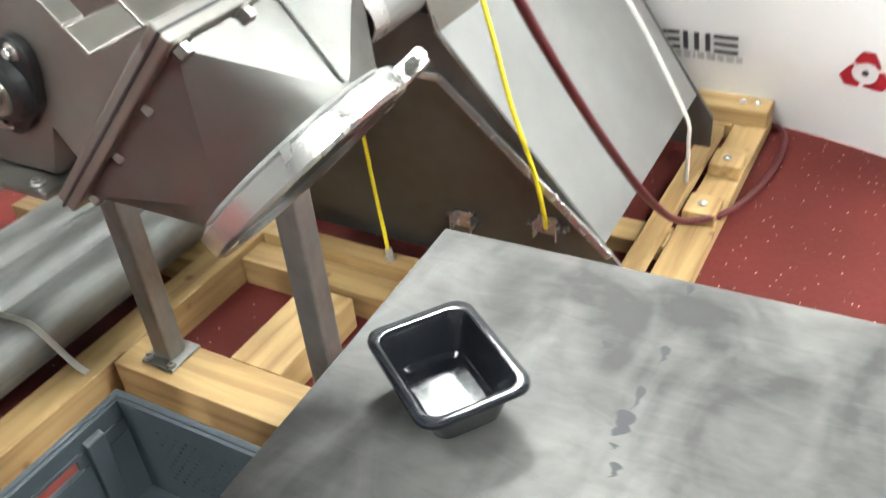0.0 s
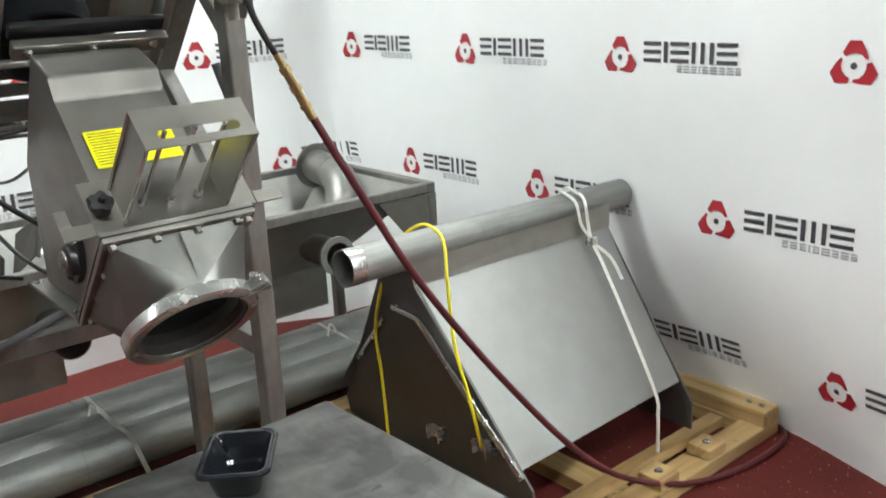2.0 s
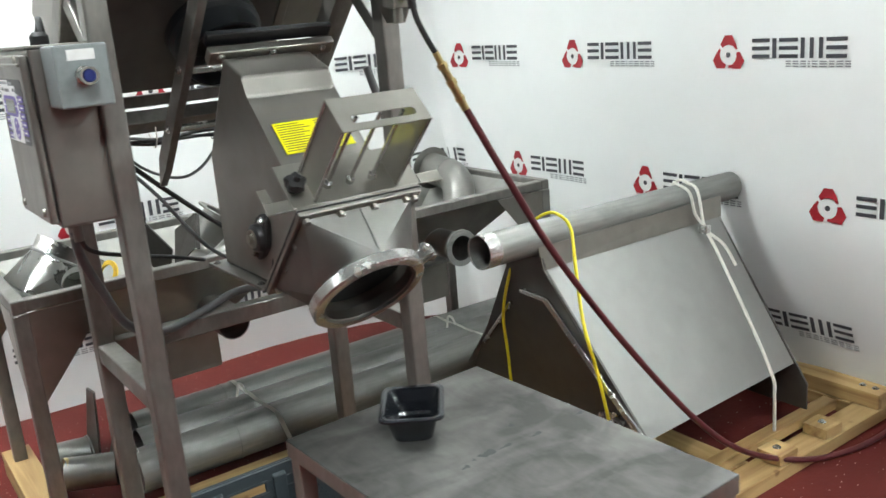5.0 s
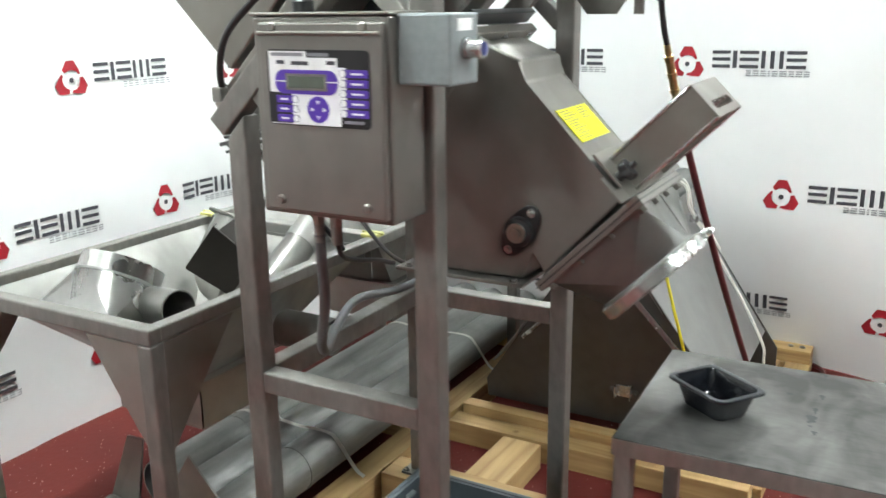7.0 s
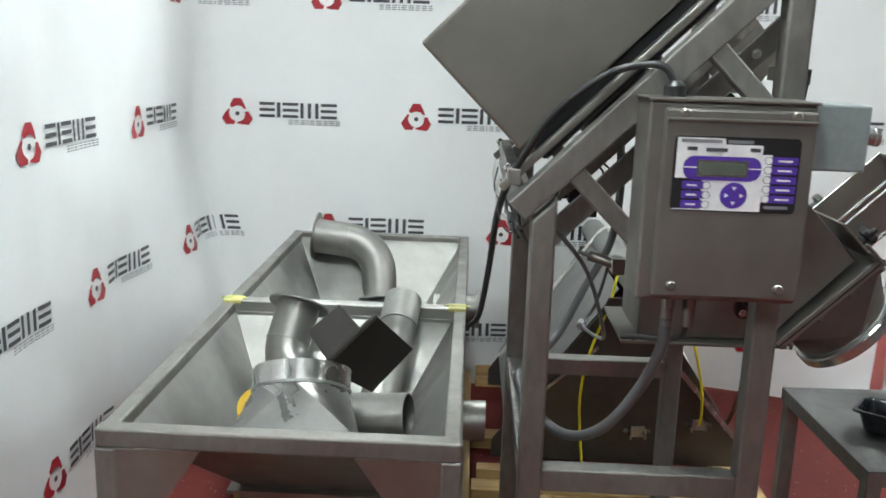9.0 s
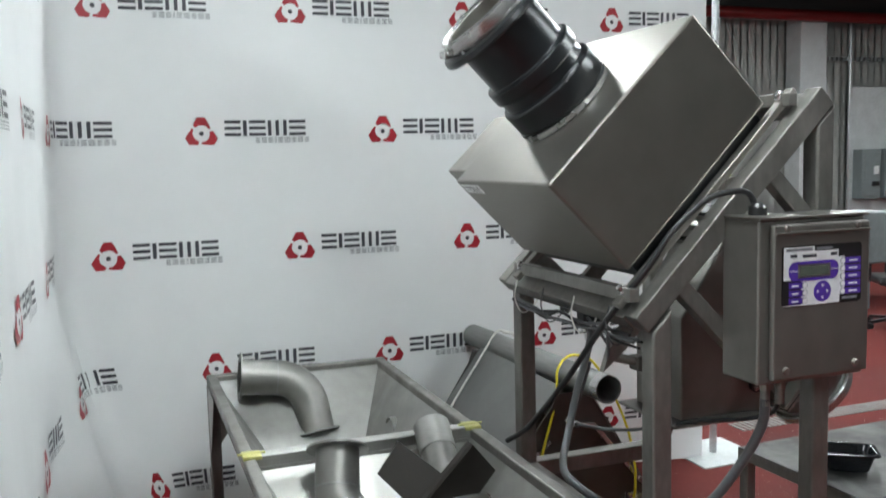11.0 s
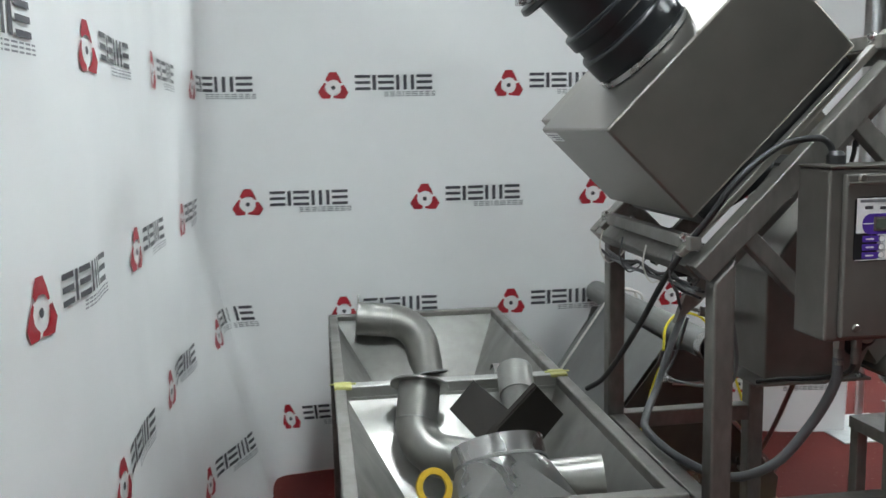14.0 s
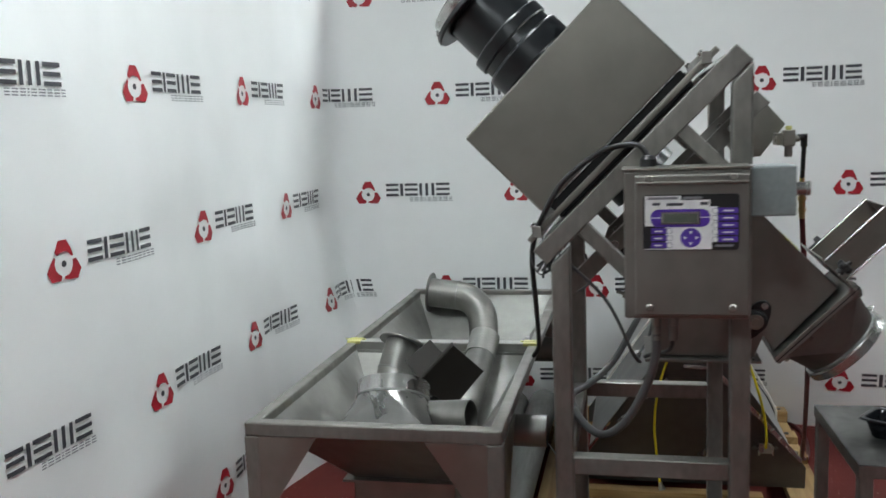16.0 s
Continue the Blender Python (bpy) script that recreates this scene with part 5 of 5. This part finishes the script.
# ---- grey crate on the floor ----
def crate():
    x0, x1, y0, y1, z1, w = -0.550, 0.030, 0.470, 0.865, 0.27, 0.012
    t = thing("storage_crate", ((x0 + x1) / 2, (y0 + y1) / 2, 0), "grey plastic stacking crate with hand slots and vents", "crate")
    part("crate_floor", box(x0, x1, y0, y1, 0.0, 0.012, 0.003), CRATE, t)
    for xa, xb in ((x0, x0 + w), (x1 - w, x1)):
        c = (y0 + y1) / 2
        part("end_wall", join(box(xa, xb, y0, y1, 0.01, 0.19, 0.003), box(xa, xb, y0, c - 0.06, 0.19, 0.225, 0.003), box(xa, xb, c + 0.06, y1, 0.19, 0.225, 0.003), box(xa, xb, y0, y1, 0.225, z1, 0.003)), CRATE, t)
    # long walls, pierced with rows of small staggered holes
    for ya, yb in ((y0, y0 + w), (y1 - w, y1)):
        bm = bmesh.new()
        xs = [x0, x0 + 0.10] + [x0 + 0.10 + 0.00625 * k for k in range(1, 61)] + [x1 - 0.10, x1]
        zs = [0.01, 0.075] + [0.075 + 0.0085 * k for k in range(1, 18)] + [z1 - 0.03, z1]
        vs = [[bm.verts.new((x, ya, z)) for z in zs] for x in xs]
        for i in range(len(xs) - 1):
            for k in range(len(zs) - 1):
                hole = 0 < i < 61 and 0 < k < 18 and k % 2 == 1 and i % 4 == (1 if k % 4 == 1 else 3)
                if not hole:
                    bm.faces.new((vs[i][k], vs[i + 1][k], vs[i + 1][k + 1], vs[i][k + 1]))
        ext = bmesh.ops.extrude_face_region(bm, geom=bm.faces[:])
        bmesh.ops.translate(bm, verts=[v for v in ext["geom"] if isinstance(v, bmesh.types.BMVert)], vec=(0, yb - ya, 0))
        part("side_wall", bm, CRATE, t)
    for x in (x0 + w, x1 - w - 0.014):
        for y in (y0 + 0.07, y1 - 0.115):
            part("corner_rib", prism([(x, 0.012), (x + 0.014, 0.012), (x + 0.014, z1 - 0.03), (x, z1 - 0.022)], y, y + 0.045, "y", 0.003), CRATE, t)
    for x in (x0 + w, x1 - w - 0.005):
        c = (y0 + y1) / 2
        part("slot_lip", join(box(x, x + 0.005, c - 0.068, c + 0.068, 0.182, 0.190, 0.001), box(x, x + 0.005, c - 0.068, c + 0.068, 0.225, 0.233, 0.001)), CRATE, t)
    part("rim", join(box(x0 - 0.012, x1 + 0.012, y0 - 0.012, y0 + 0.004, z1 - 0.02, z1 + 0.004, 0.004), box(x0 - 0.012, x1 + 0.012, y1 - 0.004, y1 + 0.012, z1 - 0.02, z1 + 0.004, 0.004), box(x0 - 0.012, x0 + 0.004, y0, y1, z1 - 0.02, z1 + 0.004, 0.004), box(x1 - 0.004, x1 + 0.012, y0, y1, z1 - 0.02, z1 + 0.004, 0.004)), CRATE, t)


crate()


# ---- timber skid ----
def plank(x0, x1, y0, y1, z0, z1, parent, name="plank"):
    return part(name, box(x0, x1, y0, y1, z0, z1, 0.003), WOOD_X if x1 - x0 > y1 - y0 else WOOD_Y, parent)


def skid():
    t = thing("timber_skid", (-0.6, 1.3, 0), "pine timber skid under the machine and the pipes", "pallet")
    plank(-0.925, -0.825, 0.12, 2.75, 0.0, 0.100, t, "runner")
    plank(-1.72, -0.93, 0.14, 0.24, 0.0, 0.095, t, "bearer")
    plank(-1.70, -0.93, 1.45, 1.55, 0.0, 0.095, t, "bearer")
    plank(-1.50, -0.93, 2.50, 2.60, 0.0, 0.095, t, "bearer")
    plank(-0.82, 0.03, 1.045, 1.175, 0.0, 0.100, t, "bearer")
    plank(-0.82, 0.03, 0.263, 0.393, 0.0, 0.100, t, "bearer")
    plank(-0.57, -0.42, 1.18, 1.485, 0.0, 0.095, t)
    # second bay carrying the folded-plate bench
    plank(-0.82, 0.29, 1.52, 1.61, 0.0, 0.085, t, "bearer")
    plank(-0.80, 0.03, 1.605, 1.665, 0.085, 0.125, t)
    plank(0.215, 0.318, 1.615, 2.890, 0.0, 0.050, t, "runner")
    plank(-0.80, 0.316, 2.790, 2.893, 0.053, 0.112, t, "bearer")
    plank(-0.80, 0.212, 2.780, 2.890, 0.0, 0.052, t, "bearer")
    plank(-0.82, 0.212, 2.05, 2.15, 0.0, 0.05, t, "bearer")
    plank(0.150, 0.205, 1.62, 2.70, 0.053, 0.092, t)
    for y in (2.185, 2.455):
        b = plank(0.220, 0.312, y, y + 0.10, 0.052, 0.090, t, "block")
        part("lag_bolt", bolt((0.264, y + 0.05, 0.090), (0, 0, 1), 0.010, 0.008), STEEL_BRIGHT, b)
    for dx in (0.225, 0.275):
        part("lag_bolt", bolt((dx, 2.84, 0.112), (0, 0, 1), 0.009, 0.007), STEEL_BRIGHT, t)


skid()


# ---- folded plate bench with a pipe on top ----
def plate_bench():
    t = thing("plate_bench", (-0.24, 2.05, 0.125), "triangular sheet steel stand with a pipe along its ridge", "stand")
    out = [(-0.745, 0.126), (-0.745, 0.205), (-0.365, 0.765), (-0.345, 0.825), (-0.175, 0.825), (-0.168, 0.785), (0.213, 0.225), (0.213, 0.126)]
    # the near end plate leans out towards its top
    lean = Matrix(((1, 0, 0, 0), (0, 1, -0.16, 0.04), (0, 0, 1, 0), (0, 0, 0, 1)))
    face = lambda z: 1.692 - 0.16 * (z - 0.25)
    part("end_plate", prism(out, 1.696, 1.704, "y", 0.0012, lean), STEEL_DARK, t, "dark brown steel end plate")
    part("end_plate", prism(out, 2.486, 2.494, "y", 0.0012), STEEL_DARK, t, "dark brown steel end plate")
    part("front_sheet", slab([(-0.176, 1.605, 0.792), (-0.176, 2.495, 0.795), (0.158, 2.495, 0.290), (0.166, 1.700, 0.272)], 0.004), STEEL_MIRROR, t, "smooth pale steel front sheet")
    part("ridge_strip", slab([(-0.185, 1.60, 0.860), (-0.185, 2.52, 0.860), (-0.165, 2.494, 0.788), (-0.170, 1.605, 0.786)], 0.004), STEEL_SATIN, t)
    part("rear_sheet", slab([(-0.300, 1.668, 0.842), (-0.300, 2.484, 0.842), (-0.70, 2.484, 0.30), (-0.70, 1.668, 0.30)], 0.004), STEEL_MIRROR, t)
    part("edge_fold", bar((-0.178, face(0.683) - 0.008, 0.683), (0.190, face(0.262) - 0.008, 0.262), 0.012, 0.020, 0.002), STEEL_BRIGHT, t)
    part("edge_fold", bar((-0.365, face(0.63) - 0.008, 0.630), (-0.575, face(0.42) - 0.008, 0.420), 0.010, 0.014, 0.002), STEEL_BRIGHT, t)
    part("edge_fold", bar((-0.178, face(0.683) - 0.008, 0.683), (-0.300, face(0.69) - 0.008, 0.690), 0.012, 0.016, 0.002), STEEL_BRIGHT, t)
    part("ridge_pipe", tube((-0.230, 1.400, 0.881), (-0.262, 2.680, 0.862), 0.0545, 0.003, 48), STEEL_DULL, t, "dull steel pipe with an open end")
    part("pipe_end_band", tube((-0.230, 1.3985, 0.881), (-0.2313, 1.450, 0.8802), 0.0553, 0.0025, 48), STEEL_BRIGHT, t, "polished pipe end")
    for x, z in ((-0.185, 0.27), (0.043, 0.312)):
        cp = part("clamp_plate", box(x - 0.03, x + 0.03, face(z) - 0.008, face(z), z - 0.02, z + 0.025, 0.002), STEEL_BRIGHT, t)
        for dx in (-0.028, 0.028):
            part("clamp_flap", box(x + dx - 0.002, x + dx + 0.002, face(z) - 0.034, face(z) - 0.006, z - 0.020, z + 0.025, 0.001), STEEL_BRIGHT, cp)
            part("clamp_bolt", join(rod((x + dx * 1.55, face(z) - 0.026, z + 0.004), (x + dx * 1.55, face(z) + 0.003, z + 0.004), 0.006, 8), rod((x + dx * 1.55, face(z) - 0.018, z + 0.004), (x + dx * 1.55, face(z) - 0.008, z + 0.004), 0.011, 6)), STEEL_DARK, cp)


plate_bench()


def cords():
    y = thing("yellow_cord", (-0.21, 1.55, 0.95), "yellow cord looped over the ridge pipe", "cord")
    part("cord", sweep(smooth_path([(0.043, 1.660, 0.320), (0.043, 1.648, 0.37), (0.030, 1.632, 0.48), (-0.012, 1.620, 0.64), (-0.068, 1.650, 0.80), (-0.125, 1.69, 0.910), (-0.18, 1.70, 0.945), (-0.245, 1.70, 0.946), (-0.305, 1.67, 0.90), (-0.335, 1.625, 0.80), (-0.400, 1.616, 0.60), (-0.420, 1.640, 0.42), (-0.408, 1.640, 0.25), (-0.396, 1.635, 0.140)]), 0.0055, 8), YELLOW_CORD, y)
    part("cord_end", join(rod((-0.397, 1.636, 0.158), (-0.390, 1.630, 0.132), 0.010, 10), rod((-0.392, 1.632, 0.140), (-0.388, 1.628, 0.126), 0.014, 6)), ALU, y, "small metal cord end")
    w = thing("white_strap", (-0.2, 2.28, 0.93), "white woven strap knotted over the ridge pipe", "strap")
    part("strap_band", sweep(smooth_path([(0.190, 2.330, 0.090), (0.186, 2.332, 0.22), (0.172, 2.335, 0.300), (0.06, 2.340, 0.50), (-0.078, 2.355, 0.705), (-0.135, 2.360, 0.785), (-0.17, 2.368, 0.905), (-0.215, 2.37, 0.930), (-0.265, 2.37, 0.934), (-0.325, 2.365, 0.86), (-0.45, 2.37, 0.68), (-0.70, 2.38, 0.31)]), 0.006, 8), STRAP, w)
    part("strap_band", sweep(smooth_path([(-0.130, 2.365, 0.775), (-0.150, 2.33, 0.83), (-0.165, 2.315, 0.912), (-0.25, 2.33, 0.938)]), 0.0055, 8), STRAP, w)
    part("strap_tail", sweep(smooth_path([(-0.125, 2.36, 0.765), (-0.078, 2.40, 0.712), (-0.03, 2.405, 0.642)]), 0.006, 8), STRAP, w)
    part("buckle", box(-0.148, -0.113, 2.343, 2.373, 0.757, 0.787, 0.004), STEEL_BRIGHT, w, "bent wire buckle")


cords()


# ---- air hose ----
def air_hose():
    t = thing("air_hose", (0.055, 1.14, 1.50), "maroon rubber air hose with brass couplings", "hose")
    part("whip_hose", sweep(smooth_path([(0.061, 1.030, 1.640), (0.062, 1.038, 1.600), (0.064, 1.062, 1.550), (0.067, 1.085, 1.510)]), 0.0075, 12), CABLE, t, "short black hose end")
    part("coupling", join(rod((0.066, 1.082, 1.516), (0.069, 1.098, 1.482), 0.0085, 12), rod((0.0685, 1.096, 1.487), (0.0700, 1.102, 1.474), 0.0135, 6), rod((0.070, 1.102, 1.474), (0.0735, 1.118, 1.440), 0.0105, 12), rod((0.0730, 1.116, 1.445), (0.0745, 1.122, 1.432), 0.0140, 6)), BRASS, t, "brass quick coupling")
    part("ferrule", join(rod((0.0735, 1.118, 1.440), (0.081, 1.152, 1.368), 0.0108, 14), rod((0.0775, 1.136, 1.402), (0.0785, 1.140, 1.393), 0.0135, 14)), BRASS, t)
    part("hose", sweep(smooth_path([(0.080, 1.148, 1.378), (0.106, 1.238, 1.200), (0.148, 1.370, 0.949), (0.188, 1.580, 0.648), (0.230, 1.845, 0.325), (0.262, 2.06, 0.140), (0.330, 2.30, 0.045), (0.372, 2.52, 0.016), (0.385, 2.72, 0.014), (0.360, 2.86, 0.014), (0.27, 2.915, 0.014), (0.05, 2.91, 0.014)]), 0.0098, 14), HOSE, t)


air_hose()


# ---- long pipes on the skid ----
def long_pipe(x, z, r, y0, y1, label):
    t = thing("long_pipe", (x, y0, z), label, "pipe", "pipes on the skid")
    wall = part("pipe_wall", tube((x, y0, z), (x, y1, z), r, 0.004, 48), STEEL_DULL, t)
    part("weld_band", ring_on((x, y0 + 0.35, z), (0, 1, 0), r - 0.002, r + 0.0025, 0.012), STEEL_DULL, wall)
    return t


for x, y0, y1 in ((-1.003, 0.46, 2.64), (-1.160, 0.52, 2.60), (-1.317, 0.55, 2.62)):
    long_pipe(x, 0.178, 0.077, y0, y1, "long dull steel pipe lying on the timber skid")


def flanged_end(x0, x1, y0, y1, r, plate, label):
    """A short pipe with a welded triangular plate at the far end."""
    t = thing("flanged_pipe", ((x0 + x1) / 2, y0, 0.10), label, "pipe", "flanged pipe ends")
    z = 0.101 + r
    wall = part("pipe_wall", tube((x0, y0, z), (x1, y1, z), r, 0.005, 40), STEEL_PIPE, t)
    part("rim", tube((x0, y0 - 0.004, z), (x0, y0 + 0.006, z), r + 0.0015, 0.008, 40), BRASS, wall, "yellowed pipe rim")
    part("weld", ring_on((x1, y1 - 0.008, z), (0, 1, 0), r - 0.002, r + 0.005, 0.006), STEEL_DULL, t)
    part("flange_plate", slab(plate, 0.008), STEEL_PIPE, t)


flanged_end(-1.355, -1.325, 0.255, 0.390, 0.058, [(-1.390, 0.385, 0.104), (-1.265, 0.40, 0.104), (-1.215, 0.415, 0.42), (-1.265, 0.405, 0.425)], "short brown steel pipe with an upright flange plate")
flanged_end(-1.200, -1.120, 0.280, 0.430, 0.058, [(-1.245, 0.415, 0.104), (-1.000, 0.475, 0.104), (-0.955, 0.480, 0.20), (-1.075, 0.450, 0.385)], "short brown steel pipe with a triangular flange plate")


def flat_band(path, w, th=0.0018):
    """A flat strap, w wide along y, along a path in x and z."""
    bm = bmesh.new()
    rows = [[bm.verts.new((p.x, p.y - w / 2, p.z)), bm.verts.new((p.x, p.y + w / 2, p.z))] for p in path]
    for a, b in zip(rows, rows[1:]):
        bm.faces.new((a[0], a[1], b[1], b[0]))
    bmesh.ops.solidify(bm, geom=bm.faces[:], thickness=th)
    return bm


for y in (0.95, 1.95):
    t = thing("pipe_strap", (-1.1, y, 0.26), "flat white plastic strap over the pipes", "strap", "pipe straps")
    part("band", flat_band(smooth_path([(-0.850, y + 0.042, 0.1025), (-0.880, y + 0.036, 0.128), (-0.940, y + 0.02, 0.228), (-0.965, y + 0.01, 0.252), (-1.01, y, 0.260), (-1.08, y, 0.256), (-1.16, y, 0.260), (-1.24, y, 0.256), (-1.32, y, 0.260), (-1.385, y, 0.225), (-1.402, y, 0.17)]), 0.017), STRAP, t)
    part("knot", sweep(smooth_path([(-1.15, y - 0.012, 0.263), (-1.16, y - 0.02, 0.295), (-1.175, y - 0.03, 0.30), (-1.18, y - 0.035, 0.268), (-1.17, y - 0.045, 0.25)]), 0.005, 8), STRAP, t)


# ---- things along the hall's far wall ----
def switch_cabinet(x, w):
    t = thing("switch_cabinet", (x, 10.3, 1.0), "dark grey electrical disconnect box on the hall wall", "electrical box", "disconnect boxes")
    part("cabinet_body", box(x - w / 2, x + w / 2, 10.22, 10.45, 0.90, 1.75, 0.02), GREY_BOX, t)
    part("cover_plate", box(x - w / 2 + 0.03, x + w / 2 - 0.03, 10.20, 10.22, 0.95, 1.70, 0.01), GREY_BOX, t)
    part("notice_label", box(x + 0.02, x + 0.13, 10.195, 10.2, 1.32, 1.46, 0), WHITE, t)
    part("switch_lever", box(x - 0.02, x + 0.10, 10.14, 10.20, 1.12, 1.20, 0.01), BLACK, t)


for sx in (10.2, 10.72, 11.25):
    switch_cabinet(sx, 0.42)
wb = thing("notice_board", (10.9, 10.4, 1.0), "large white board on the hall wall", "board")
part("panel", box(9.92, 12.6, 10.46, 10.50, 0.4, 2.82, 0.01), PAINT_WHITE, wb)
rail = thing("strut_rail", (10.2, 10.4, 3.28), "perforated steel strut rail on the hall wall", "rail")
part("rail_profile", join(box(9.2, 12.8, 10.42, 10.46, 3.25, 3.255, 0), box(9.2, 12.8, 10.42, 10.46, 3.31, 3.315, 0), *[box(9.2 + 0.1 * k, 9.24 + 0.1 * k, 10.42, 10.46, 3.255, 3.31, 0) for k in range(36)]), ALU, rail)
part("riser_pipe", rod((9.32, 10.40, 0), (9.32, 10.40, 3.9), 0.03, 10), ALU, rail)
part("riser_pipe", rod((9.85, 10.40, 0), (9.85, 10.40, 3.9), 0.03, 10), ALU, rail)


def office_chair(x, y, turn):
    t = thing("office_chair", (x, y, 0), "black swivel chair with a mesh back", "chair")
    m = pose(x, y, 0, 0, 0, turn)
    for k in range(5):
        a = radians(72 * k + 20)
        e = m @ Vector((0.30 * math.cos(a), 0.30 * math.sin(a), 0.07))
        part("base_arm", bar(m @ Vector((0, 0, 0.10)), e, 0.045, 0.03, 0.006), BLACK, t)
        part("caster", rod((e.x - 0.02, e.y, 0.03), (e.x + 0.02, e.y, 0.03), 0.03, 14), BLACK, t)
    part("gas_lift", rod(m @ Vector((0, 0, 0.08)), m @ Vector((0, 0, 0.44)), 0.025, 14), ALU, t)
    part("seat", box(-0.24, 0.24, -0.24, 0.24, 0.44, 0.52, 0.035, m), BLACK, t)
    part("backrest", box(-0.22, 0.22, 0.20, 0.25, 0.60, 1.12, 0.024, m @ pose(0, 0, 0, -6, 0, 0)), BLACK, t)
    part("back_post", bar(m @ Vector((0, 0.2, 0.46)), m @ Vector((0, 0.25, 0.75)), 0.06, 0.02, 0.004), BLACK, t)
    for sx in (-0.27, 0.27):
        part("armrest", join(box(sx - 0.03, sx + 0.03, -0.14, 0.12, 0.68, 0.71, 0.012, m), box(sx - 0.012, sx + 0.012, -0.03, 0.03, 0.46, 0.69, 0.004, m)), BLACK, t)


office_chair(5.2, 5.05, 150)
d = thing("desk", (6.2, 6.1, 0), "grey office desk with a dark screen", "desk")
part("desktop", box(5.7, 7.3, 5.9, 6.6, 0.71, 0.745, 0.006), PAINT_WHITE, d)
for dx in (5.75, 7.25):
    part("desk_leg", box(dx - 0.025, dx + 0.025, 5.95, 6.55, 0, 0.71, 0.005), GREY_BOX, d)
drain = thing("floor_drain", (2.6, 2.2, 0), "long steel floor drain grating", "drain")
part("grating", join(*[box(1.7 + 0.04 * k, 1.72 + 0.04 * k, 3.0, 3.16, 0.001, 0.006, 0) for k in range(70)]), STEEL_DULL, drain)
